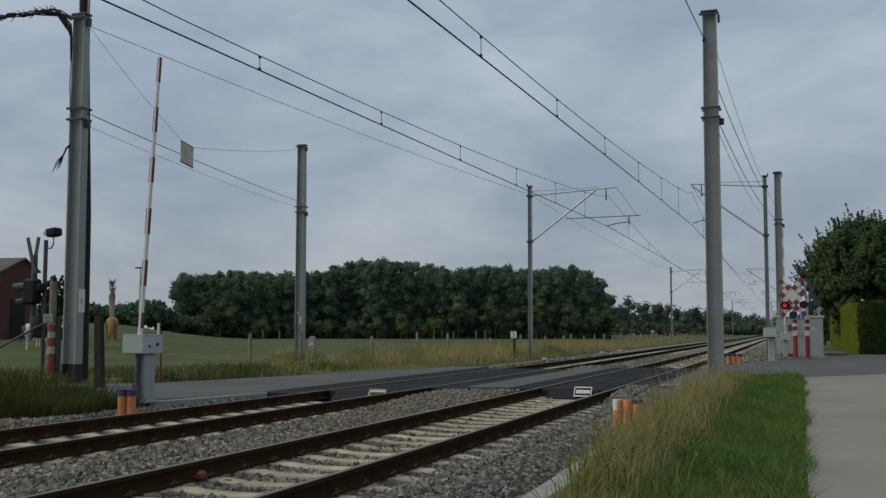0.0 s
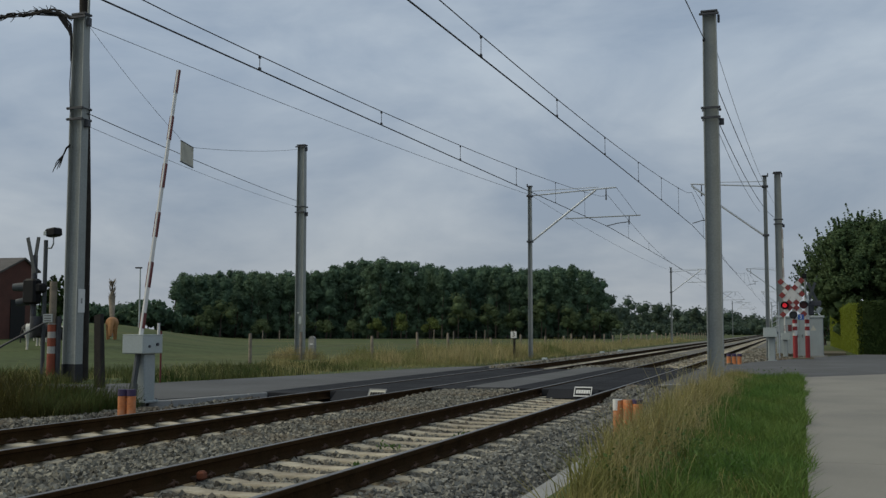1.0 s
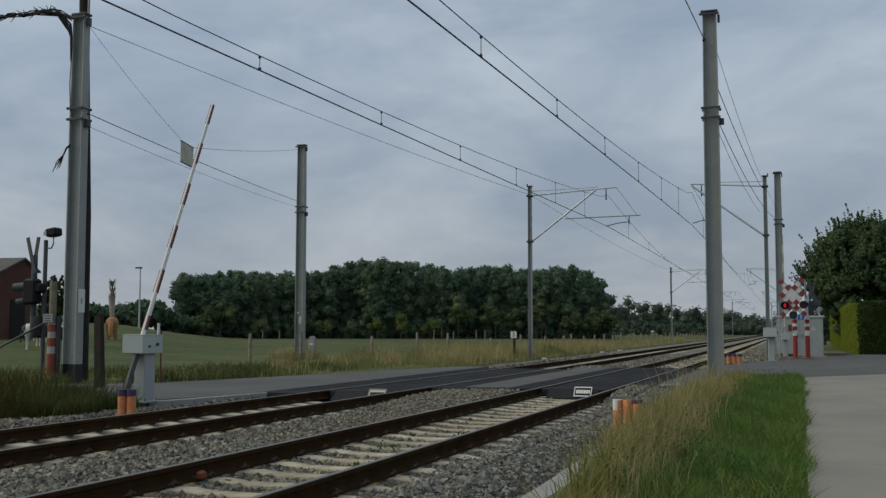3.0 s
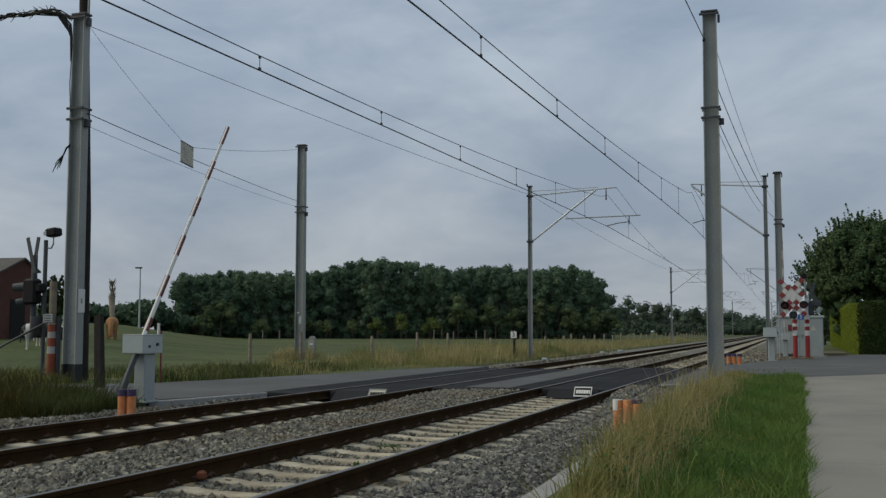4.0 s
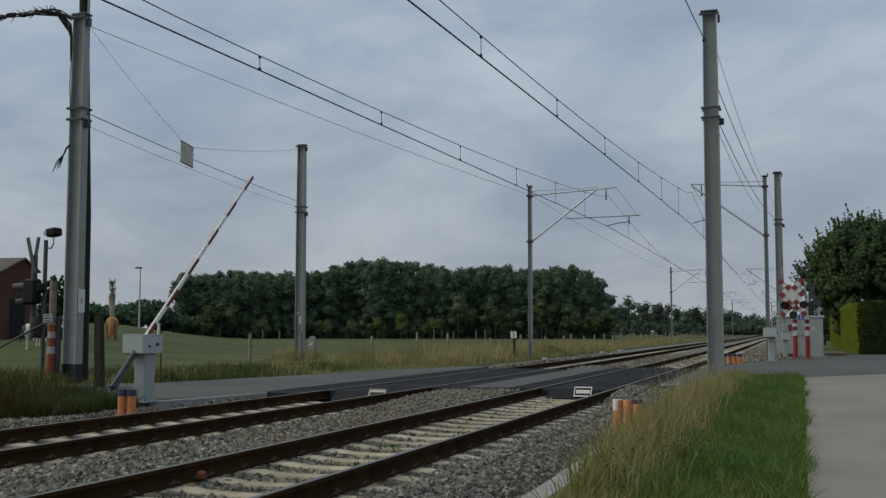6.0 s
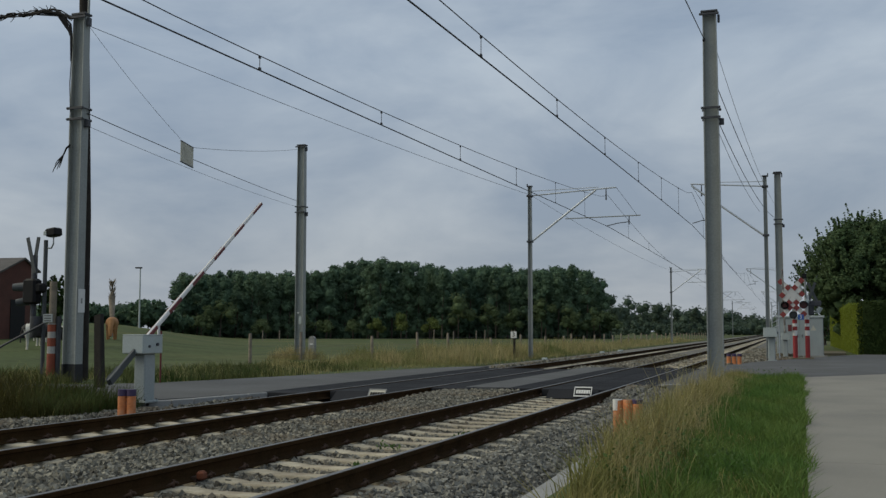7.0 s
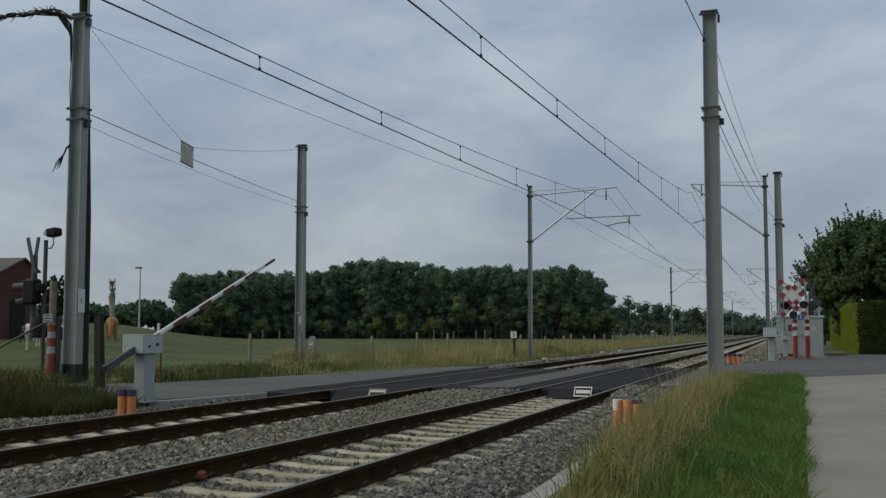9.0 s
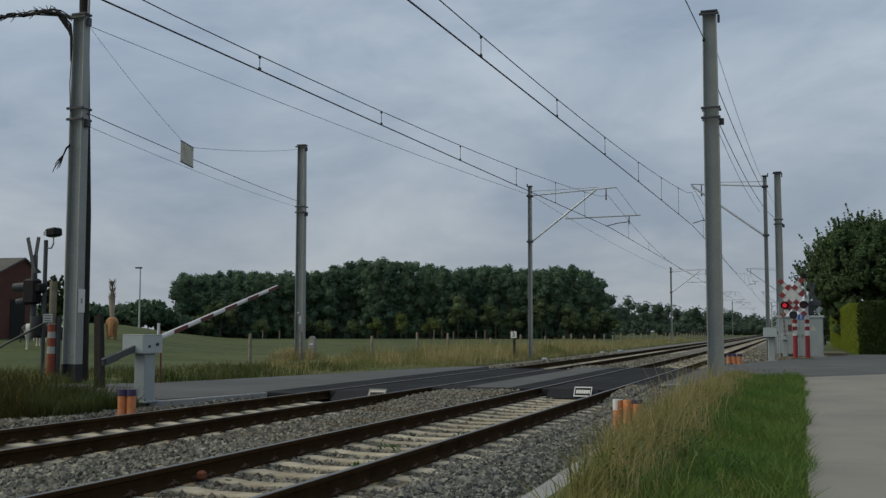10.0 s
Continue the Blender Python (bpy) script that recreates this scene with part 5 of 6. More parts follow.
    while az < 32:
        az += 0.24 if -12 < az < 2 else 0.5
        d = 420 + rng.normal(0, 25)
        h = float(np.interp(az, [-45, -12, -10.3, -8.4, -5, -2, 32], [9, 12, 16.5, 13, 10.6, 7.8, 6.2])) + rng.normal(0, 0.6)
        x, y = d * math.sin(radians(az)), d * math.cos(radians(az))
        z0 = float(terrain(x, y))
        for k in range(7 if -12 < az < 4 else 4):
            r1 = rng.uniform(1.5, 3.0)
            far.append((x + rng.normal(0, 2.0), y + rng.normal(0, 3), z0 + (h - r1 if k == 0 else rng.uniform(0.1, 0.85) * (h - r1))))
            size.append((r1, r1, r1 * 0.9))
        far.append((x, y + 4, z0 + h * 0.36))
        size.append((2.6, 2.0, h * 0.42))
    for az in np.arange(-11, -2.5, 0.35):
        d = 300 + rng.normal(0, 8)
        x, y = d * math.sin(radians(az)), d * math.cos(radians(az))
        h = 2.2 + rng.random() * 1.6
        for k in range(3):
            far.append((x + rng.normal(0, 1.2), y, rng.uniform(0.2, 0.7) * h))
            r1 = rng.uniform(0.8, 1.5)
            size.append((r1, r1, r1 * 0.8))
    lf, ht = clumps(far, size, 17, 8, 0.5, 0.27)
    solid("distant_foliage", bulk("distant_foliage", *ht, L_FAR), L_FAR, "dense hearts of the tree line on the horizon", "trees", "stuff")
    solid("distant_trees", bulk("distant_trees", *lf, L_FAR), L_FAR, "line of trees along the horizon, leaves tinted for haze", "trees", "stuff")


def tree(name, at, label, h, r, n, size, leaf, base=0.1, lumps=40, category="tree", limbs=9):
    t = thing(name, label, category, at=at)
    tr = Shape().tube([(0, 0, -0.2), (0.05, 0, h * 0.35), (0.0, 0.05, h * 0.8)], [0.035 * h, 0.024 * h, 0.006 * h], 8)
    for k in range(limbs):
        a = 2 * math.pi * k / limbs + rng.random()
        z = h * (0.12 + 0.45 * rng.random())
        e = (r * 0.55 * math.cos(a), r * 0.55 * math.sin(a), z + h * 0.18)
        tr.tube([(0, 0, z), (e[0] * 0.5, e[1] * 0.5, z + h * 0.16), e], [0.014 * h, 0.009 * h, 0.003 * h], 6)
    part("trunk", tr, M_BARK, t, "grey-brown trunk and limbs")
    mid, half = h * (0.5 + base / 2), h * (0.5 - base / 2)
    d = unit(lumps)
    cs = np.array([0, 0, mid]) + d * np.array([r, r, half]) * rng.uniform(0.45, 0.82, (lumps, 1))
    rs = rng.uniform(0.16, 0.26, lumps) * r * (0.66 if lumps > 200 else 1.0)
    per_tuft = 14
    tufts = max(6, n // lumps // per_tuft)
    lf, ht = clumps(np.concatenate([cs, [(0, 0, mid)]]), np.concatenate([np.stack([rs, rs, rs * 0.9], 1), [(r * 0.5, r * 0.5, half * 0.5)]]), tufts, per_tuft, 0.055 * r + 0.03, size)
    # leafy shoots that rise out of the crown make its outline ragged
    m = 70 if n < 20000 else 760
    per = max(8, n // 3 // m)
    d = unit(m)
    d[:, 2] = np.abs(d[:, 2]) * 1.05 - 0.2
    root = np.array([0, 0, mid]) + d * np.array([r, r, half]) * rng.uniform(0.78, 0.96, (m, 1))
    way = d * 0.6 + np.array([0, 0, 0.7]) + rng.normal(0, 0.22, (m, 3))
    long = rng.uniform(0.08, 0.22, (m, 1)) * r
    f = rng.uniform(0, 1, (m, per, 1))
    shoot = root[:, None] + way[:, None] * long[:, None] * f + rng.normal(0, 0.009 * r, (m, per, 3)) * (1.25 - f)
    spray = leaf_quads(shoot.reshape(-1, 3), size, np.repeat(d, per, 0))
    part("crown", bulk("crown", *join([lf, spray]), leaf), leaf, t, "uneven leafy crown")
    part("inner_foliage", bulk("inner_foliage", *ht, leaf), leaf, t, "dense inner foliage")
    return t


def hedge(at, label, outline, h, leaf, n, size):
    t = thing("hedge", label, "hedge", at=at)
    body = Shape().prism([(x * 0.93 + 0.02, y * 0.97) for x, y in outline], -0.1, h - 0.15)
    part("core", body, leaf, t, "dense inner foliage")
    m = len(outline)
    pts = []
    per = [math.dist(outline[i], outline[(i + 1) % m]) for i in range(m)]
    for i in range(m):
        a, b = np.array(outline[i]), np.array(outline[(i + 1) % m])
        k = int(n * per[i] / sum(per))
        f = rng.random((k, 1))
        z = rng.uniform(0, h, (k, 1))
        inset = 1 - 0.05 * (z / h) ** 4
        wob = 0.09 * np.abs(np.sin(f * per[i] * 0.7)) + 0.03 * np.sin(f * per[i] * 2.4 + z * 1.9) + rng.normal(0, 0.035, (k, 1))
        d = (b - a) / per[i]
        nrm = np.array([d[1], -d[0]])
        pts.append(np.concatenate([(a + f * (b - a)) * inset + nrm * wob, z], 1))
    xs = np.array(outline)
    k = n // 4
    top = rng.uniform(xs.min(0), xs.max(0), (k, 2))
    pts.append(np.concatenate([top * 0.97, h + rng.normal(-0.06, 0.05, (k, 1))], 1))
    part("leaves", bulk("leaves", *leaf_quads(np.concatenate(pts), size), leaf), leaf, t, "clipped outer leaves")
    return t


def blades(x, y, z, h, w, lean):
    """Grass: each blade three cross-sections high, bending over."""
    n = len(x)
    a = rng.uniform(0, 2 * np.pi, n)
    side = np.stack([np.cos(a), np.sin(a), np.zeros(n)], 1) * w[:, None]
    b = rng.uniform(0, 2 * np.pi, n)
    out = np.stack([np.cos(b), np.sin(b), np.zeros(n)], 1) * (h * lean)[:, None]
    p = np.stack([x, y, z], 1)
    up = np.zeros((n, 3))
    up[:, 2] = h
    m = p + 0.55 * up + 0.3 * out
    t = p + up * (1 - 0.35 * (lean ** 2)[:, None]) + out
    v = np.stack([p - side, p + side, m + 0.75 * side, m - 0.75 * side, t + 0.12 * side, t - 0.12 * side], 1).reshape(-1, 3)
    i = np.arange(n)[:, None] * 6
    q = np.concatenate([i + np.array([[0, 1, 2, 3]]), i + np.array([[3, 2, 4, 5]])], 0)
    return v, q


def patch(n, xr, yr, hfun, wid, keep=None, lean=(0.1, 0.6), clump=0.0):
    x, y = rng.uniform(*xr, n), rng.uniform(*yr, n)
    if clump:
        x = x + clump * np.sin(y * 5.1 + 3 * np.sin(x * 2))
        y = y + clump * np.sin(x * 6.3 + 2 * np.sin(y * 1.7))
    if keep is not None:
        k = keep(x, y)
        x, y = x[k], y[k]
    h = hfun(x, y) * rng.uniform(0.5, 1.25, len(x))
    return blades(x, y, terrain(x, y) - 0.02, h, np.full(len(x), wid) * rng.uniform(0.6, 1.3, len(x)), rng.uniform(*lean, len(x)))


def stems(n, xr, yr, h0, keep=None, wide=0.0036):
    """Tall dry stems with a seed head."""
    x, y = rng.uniform(*xr, n), rng.uniform(*yr, n)
    if keep is not None:
        k = keep(x, y)
        x, y = x[k], y[k]
    n = len(x)
    h = h0 * rng.uniform(0.6, 1.2, n)
    z = terrain(x, y)
    lean = rng.uniform(0.03, 0.5, n)
    stem = blades(x, y, z, h, np.full(n, wide), lean)
    tips = stem[0].reshape(n, 6, 3)[:, 4:6].mean(1)
    heads = []
    for k in range(7):
        c = tips - np.stack([np.zeros(n), np.zeros(n), 0.014 * k + np.zeros(n)], 1) + rng.normal(0, 0.005, (n, 3))
        heads.append(leaf_quads(c, 0.006))
    return join([stem, *heads])


def verge_keep(x, y):
    left = np.interp(y, [5, 7, 9.1, 12.4, 17.2, 22.6, 22.7, 24], [-1.4, -1.5, -1.66, -1.86, -2.0, -2.25, -2.0, -1.8])
    right = 0.02 + 0.07 * np.sin(y * 2.1) * np.sin(y * 0.83)
    far = y < 28.2 + 0.6 * np.exp(-((x + 1.2) / 0.6) ** 2)
    return (x > left) & (x < right) & far


def build_grass():
    def hv(x, y):
        return 0.13 + 0.03 * sst(-0.5, -0.15, x) + 0.09 * np.sin(x * 3 + y) ** 2

    green = patch(66000, (-2.3, 0.12), (6.0, 29), hv, 0.005, verge_keep, (0.2, 0.9), 0.04)
    solid("verge_grass", bulk("verge_grass", *green, L_GRASS), L_GRASS, "lush green grass on the verge beside the driveway", "grass", "stuff")

    def dryzone(x, y):
        return verge_keep(x, y) & (x < np.interp(y, [6, 7.5, 12.7, 21.6, 28], [-1.0, -1.05, -1.25, -1.36, -1.3]) - 0.08 * np.sin(y * 0.9) + rng.normal(0, 0.16, len(x)))

    mix = patch(44000, (-2.8, -0.5), (6.0, 29), lambda x, y: (0.17 + 0.2 * sst(-1.0, -1.5, x)) * (1 - 0.4 * sst(16, 25, y)) * (1 - 0.35 * sst(-1.7, -2.0, x)) * (0.7 + 0.5 * np.sin(x * 4.1 + 2 * np.sin(y * 1.9)) ** 2), 0.006, dryzone, (0.1, 0.8), 0.05)
    solid("verge_grass", bulk("verge_grass", *mix, L_MIXED), L_MIXED, "half-dry grass along the ballast edge", "grass", "stuff")
    straw = patch(16000, (-2.6, -0.6), (7.0, 28.3), lambda x, y: (0.3 + 0.16 * np.sin(x * 2.3 + y * 1.3) ** 2) * (1 - 0.4 * sst(17, 25, y)) * (1 - 0.5 * sst(-1.65, -1.95, x)) * (1 - 0.3 * sst(-1.1, -0.8, x)), 0.0034, dryzone, (0.1, 0.7), 0.08)
    solid("straw_grass", bulk("straw_grass", *straw, L_GOLD), L_GOLD, "long straw-coloured grass on the verge", "grass", "stuff")
    thatch = patch(9000, (-1.6, 0.0), (6.0, 28), lambda x, y: 0.1 + 0.05 * np.sin(x * 5 + y * 2) ** 2, 0.005, lambda x, y: verge_keep(x, y) & (np.sin(x * 3.1 + 2.2 * np.sin(y * 0.9)) > 0.1), (0.3, 0.9), 0.1)
    solid("verge_grass", bulk("verge_grass", *thatch, L_MIXED), L_MIXED, "yellowing patches in the verge grass", "grass", "stuff")
    dry = stems(1700, (-2.7, -0.6), (8.0, 22.5), 0.56, lambda x, y: dryzone(x, y) & ((y > 12.5) | (x > -1.75)) & ~((y < 15.2) & (x < -1.95)))
    thin = stems(500, (-2.4, -0.9), (22.5, 28.6), 0.26, dryzone)
    tall = stems(130, (-2.25, -1.5), (13.5, 21.5), 0.8, verge_keep, 0.0045)
    dry = join([dry, thin, tall])
    solid("dry_stems", bulk("dry_stems", *dry, L_GOLD), L_GOLD, "tall straw-coloured grass stems with seed heads", "grass", "stuff")
    edge = patch(15000, (-0.06, 0.32), (6.0, 28.5), lambda x, y: 0.06 + 0 * x, 0.0045, lambda x, y: x < 0.1 + 0.09 * np.sin(y * 2.3) * np.sin(y * 0.7) + 0.09 * rng.random(len(x)), (0.5, 1.0))
    solid("edge_grass", bulk("edge_grass", *edge, L_GOLD), L_GOLD, "dry trampled grass along the driveway edge", "grass", "stuff")
    weeds = []
    for cx, cy in ((-1.45, 9.0), (-1.25, 9.8), (-1.5, 8.2), (-1.3, 7.8), (-1.55, 10.4), (-1.1, 8.6), (-1.35, 11.2), (-0.95, 10.1), (-1.6, 12.3), (-1.2, 13.0), (-0.7, 9.2), (-0.5, 8.4), (-1.2, 27.6), (-0.8, 27.9), (-0.35, 27.6)):
        c = np.array([cx, cy, 0.12]) + rng.normal(0, 1, (60, 3)) * np.array([0.13, 0.13, 0.07])
        weeds.append(leaf_quads(c, 0.018))
    solid("weeds", bulk("weeds", *join(weeds), L_WEED), L_WEED, "broad-leaved weeds among the grass", "weeds", "stuff")

    # bank of rough grass on the farm side, in front of the road
    def bank(x, y):
        return (y > 9.0) & (y < 14.75) & (x < -10.02 - 0.5 * sst(12.8, 11.5, y) + 0.08 * np.sin(y * 3)) & ~((x > -10.5) & (y > 14.55))

    def lift(blade):
        """Raises grass that roots on the ballast's edge, over the hollow."""
        v = blade[0]
        v[:, 2] += 0.4 * sst(-11.0, -10.6, v[:, 0] - bend(v[:, 1]))
        return blade

    bk = patch(36000, (-17.5, -9.9), (8.5, 14.8), lambda x, y: 0.3 + 0.08 * sst(-10.1, -10.7, x) + 0.2 * sst(-11.0, -12.6, x), 0.0065, bank, (0.15, 0.8), 0.06)
    solid("rough_grass", bulk("rough_grass", *lift(bk), L_DULL), L_DULL, "rough dull green grass on the bank by the barrier", "grass", "stuff")
    bd = patch(1500, (-17.5, -9.9), (8.5, 14.8), lambda x, y: 0.2 + 0.16 * sst(-10.1, -11.0, x) + 0.3 * sst(-11.0, -12.6, x), 0.006, bank, (0.1, 0.5), 0.06)
    solid("rough_grass", bulk("rough_grass", *lift(bd), L_MIXED), L_MIXED, "half-dry rough grass on the bank by the barrier", "grass", "stuff")

    tuft = patch(2600, (-10.95, -9.98), (12.6, 14.75), lambda x, y: 0.34 + 0.12 * np.sin(x * 5 + y * 3) ** 2, 0.006, lambda x, y: ~((x > -10.6) & (y > 14.5)), (0.15, 0.7), 0.06)
    solid("rough_grass", bulk("rough_grass", *lift(tuft), L_LUSH), L_LUSH, "tufts of greener grass on the bank beside the bollards", "grass", "stuff")
    lip = patch(3200, (-13.4, -10.75), (13.4, 14.9), lambda x, y: 0.26 + 0.1 * np.sin(x * 4) ** 2, 0.006, None, (0.15, 0.8), 0.08)
    solid("rough_grass", bulk("rough_grass", *lip, L_DULL), L_DULL, "rough green grass at the near edge of the road", "grass", "stuff")

    def off_road(x, y):
        edge = np.interp(y, [19.3, 20.4, 22.3, 24.4, 26.6, 29.6, 32.6, 34.2, 60, 130], [-14.6, -13.6, -13.1, -12.6, -12.05, -11.5, -10.75, -10.4, -10.9, -12.5])
        return (x < edge - 0.1) & (x > edge - 9)

    def low_edge(x, y):
        edge = np.interp(y, [19.3, 20.4, 22.3, 24.4, 26.6, 29.6, 32.6, 34.2, 60, 130], [-14.6, -13.6, -13.1, -12.6, -12.05, -11.5, -10.75, -10.4, -10.9, -12.5])
        return 0.25 + 0.75 * sst(0.2, 1.6, edge - x)

    fr = patch(60000, (-24, -10.5), (19.5, 62), lambda x, y: low_edge(x, y) * (0.35 + 1.0 * np.sin(x * 0.9 + 1.7 * np.sin(y * 0.35)) ** 2) * (0.16 + 0.2 * (0.5 + 0.5 * np.sin(x * 1.7 + y * 0.9)) + 0.25 * sst(34, 46, y)), 0.01, lambda x, y: off_road(x, y) & (rng.random(len(x)) > 0.75 * sst(37, 31, y)), (0.1, 0.8), 0.15)
    solid("roadside_grass", bulk("roadside_grass", *fr, L_PALE), L_PALE, "tufty half-dry grass between road and pasture fence", "grass", "stuff")
    gr = patch(32000, (-24, -11.5), (19.5, 40), lambda x, y: 0.2 + 0.15 * np.sin(x * 2.7) ** 2 + 0 * y, 0.01, lambda x, y: off_road(x, y) & (x < -13.4) & (y < 34 + 3 * np.sin(x)) & (np.sin(x * 1.3 + 2 * np.sin(y * 0.6)) > -0.55), (0.1, 0.8), 0.15)
    solid("roadside_grass", bulk("roadside_grass", *gr, L_LUSH), L_LUSH, "dull green roadside grass beside the barrier", "grass", "stuff")
    rim = patch(6000, (-15.5, -10.4), (19.0, 40), lambda x, y: 0.05 + 0 * x, 0.012, lambda x, y: off_road(x + 0.12, y) & ~off_road(x + 0.5 + 0.2 * np.sin(y * 3.0), y), (0.4, 1.0))
    solid("edge_grass", bulk("edge_grass", *rim, L_DRY), L_DRY, "bleached trampled grass along the asphalt edge", "grass", "stuff")
    gold = join([patch(4200, (-15.2, -11.6), (36.5, 47.5), lambda x, y: 0.45 + 0.4 * np.sin(x * 1.9 + 1.3 * np.sin(y * 0.8)) ** 2, 0.009, lambda x, y: off_road(x, y) & (np.sin(x * 2.1 + y * 0.9) > -0.5), (0.05, 0.5), 0.15),
                 patch(2400, (-14.8, -12.0), (52, 68), lambda x, y: 0.5 + 0.3 * np.sin(x * 1.3 + y) ** 2, 0.012, off_road, (0.05, 0.5), 0.2)])
    solid("dry_grass", bulk("dry_grass", *gold, L_GOLD), L_GOLD, "tall golden dry grass beside the line", "grass", "stuff")
    foot = patch(1600, (-23.3, -21.3), (43.4, 46.2), lambda x, y: 0.85 - 0.35 * np.hypot(x + 22.3, y - 44.5), 0.008, lambda x, y: np.hypot(x + 22.2, y - 44.5) > 0.3, (0.1, 0.6), 0.1)
    solid("dry_grass", bulk("dry_grass", *foot, L_DRY), L_DRY, "tuft of tall dry grass at the foot of a mast", "grass", "stuff")
    dr = patch(22000, (-22, -10.9), (36, 150), lambda x, y: 0.16 + 0.42 * (0.5 + 0.5 * np.sin(x * 1.1 + 2.0 * np.sin(y * 0.23))), 0.014, lambda x, y: off_road(x, np.clip(y, 0, 129)) & (x > -17 - 0.03 * y), (0.05, 0.5), 0.3)
    solid("dry_grass", bulk("dry_grass", *dr, L_DRY), L_DRY, "tall straw-coloured grass along the line", "grass", "stuff")


# ---- fence, farm, animals ----
def build_fence():
    posts = [(-21.2, 38.2), (-21.6, 43.6), (-17.6, 42.4), (-19.2, 52.5), (-17.2, 51.6), (-16.6, 57.5), (-16.3, 63), (-16.2, 69), (-16.2, 75)] + [(-16.3 + bend(y) * 0.8, y) for y in np.arange(80, 260, 5.0)]
    for i, (x, y) in enumerate(posts):
        z = float(terrain(x, y))
        h = (1.22 if y < 57 else 1.05) + 0.1 * math.sin(i * 2.3)
        f = thing("fence_post", "weathered grey wooden fence post in dry grass", "fence post", at=(x, y, z), group="posts of the pasture fence")
        k = rng.normal(0, 0.03)
        part("post", Shape().tube([(0, 0, -0.3), (k * 0.5, 0, h * 0.6), (k, 0, h - 0.03), (k, 0, h)], [0.075, 0.07, 0.066, 0.05], 8), M_WOOD, f)
    chain = [(-21.2, 38.2), (-17.6, 42.4), (-17.2, 51.6), (-16.6, 57.5), (-16.3, 63), (-16.2, 75), (-16.6, 100), (-18, 140)]
    for zz in (0.35, 0.7, 1.0):
        wire("fence_wire", [(x, y, float(terrain(x, y)) + zz) for x, y in chain], 0.004, M_FEEDER, "thin grey fence wire between posts")
    # reflector and distance sign
    r = thing("marker_stone", "round-topped grey concrete marker stone with a white label", "marker", at=(-22.62, 46.9, -0.2))
    part("stone", Shape().box((0, 0, 0.42), (0.34, 0.2, 1.05), None, 0.02).tube([(0, -0.094, 0.94), (0, 0.094, 0.94)], 0.164, 16), M_KERB, r, "weathered grey concrete")
    part("label_plate", Shape().box((0, -0.106, 0.72), (0.16, 0.012, 0.07), None, 0.002), M_WHITE, r, "small white plate")
    s = thing("distance_sign", "square white sign with a black figure three on a post", "sign", at=(-11.75, 44.3, -0.15), rz=-4)
    part("post", Shape().tube([(0, 0, -0.1), (0, 0, 1.2)], 0.055, 8), M_WOOD_DARK, s, "dark wooden post")
    pl = part("plate", Shape().box((0, -0.08, 1.15), (0.27, 0.02, 0.28), None, 0.004), M_WHITE, s, "white plate")
    txt = bpy.data.curves.new("figure", "FONT")
    txt.body, txt.size, txt.extrude, txt.align_x, txt.align_y = "3", 0.26, 0.003, "CENTER", "CENTER"
    t = new("figure", txt)
    t.data.materials.append(M_BLACK)
    t.parent = pl
    t.matrix_basis = pose(0.0, -0.095, 1.15, 90)
    for x, y, w in ((-10.2, 43.4, 0.16), (-10.4, 58.0, 0.3), (-10.2, 63.0, 0.9)):
        solid("track_marker", Shape().box((0, 0, 0), (0.22, w, 0.1), None, 0.02), M_BOXGREY, "small pale concrete marker block beside the rails", "marker", at=(x, y, 0.0))
    solid("white_lid", Shape().box((0, 0, 0), (0.75, 0.5, 0.1), None, 0.03), M_WHITE, "flat white lid lying on the ballast beyond the road", "lid", at=(-2.6, 62.0, -0.1))


def cow(at, rz, label, coat, patches=None, s=1.0):
    """A grazing animal: barrel body, neck, lowered head, four legs, tail."""
    c = thing("cow", label, "cow", at=at, rz=rz, group="cattle in the pasture")
    body = Shape()
    prof = [(-0.85, 0.95, 0.22), (-0.75, 1.0, 0.32), (-0.3, 0.98, 0.38), (0.2, 0.97, 0.37), (0.6, 1.0, 0.33), (0.85, 1.02, 0.22)]
    body.tube([(x * s, 0, z * s) for x, z, r in prof], [r * s for x, z, r in prof], 12)
    part("body", body, coat, c)
    if patches:
        part("patch", Shape().tube([(-0.82 * s, 0, 1.0 * s), (-0.72 * s, 0, 1.0 * s), (-0.45 * s, 0, 0.99 * s)], [0.25 * s, 0.34 * s, 0.385 * s], 12), patches, c, "white patch")
    part("neck", Shape().tube([(0.75 * s, 0, 1.05 * s), (1.05 * s, 0, 0.85 * s), (1.2 * s, 0, 0.55 * s)], [0.24 * s, 0.17 * s, 0.14 * s], 10), coat, c)
    hd = part("head", Shape().tube([(1.18 * s, 0, 0.58 * s), (1.28 * s, 0, 0.38 * s), (1.34 * s, 0, 0.16 * s)], [0.15 * s, 0.13 * s, 0.085 * s], 10), coat, c)
    for e in (-1, 1):
        part("ear", Shape().tube([(1.16 * s, e * 0.12 * s, 0.6 * s), (1.14 * s, e * 0.3 * s, 0.6 * s)], [0.05 * s, 0.02 * s], 6), coat, hd)
    for x in (-0.65, 0.6):
        for e in (-1, 1):
            part("leg", Shape().tube([(x * s, e * 0.2 * s, 0.85 * s), (x * s + 0.03, e * 0.2 * s, 0.4 * s), (x * s, e * 0.2 * s, -0.02)], [0.13 * s, 0.075 * s, 0.06 * s], 8), patches or coat, c)
    part("tail", Shape().tube([(-0.88 * s, 0, 1.1 * s), (-0.98 * s, 0, 0.8 * s), (-0.97 * s, 0, 0.35 * s)], [0.04 * s, 0.025 * s, 0.05 * s], 6), coat, c)


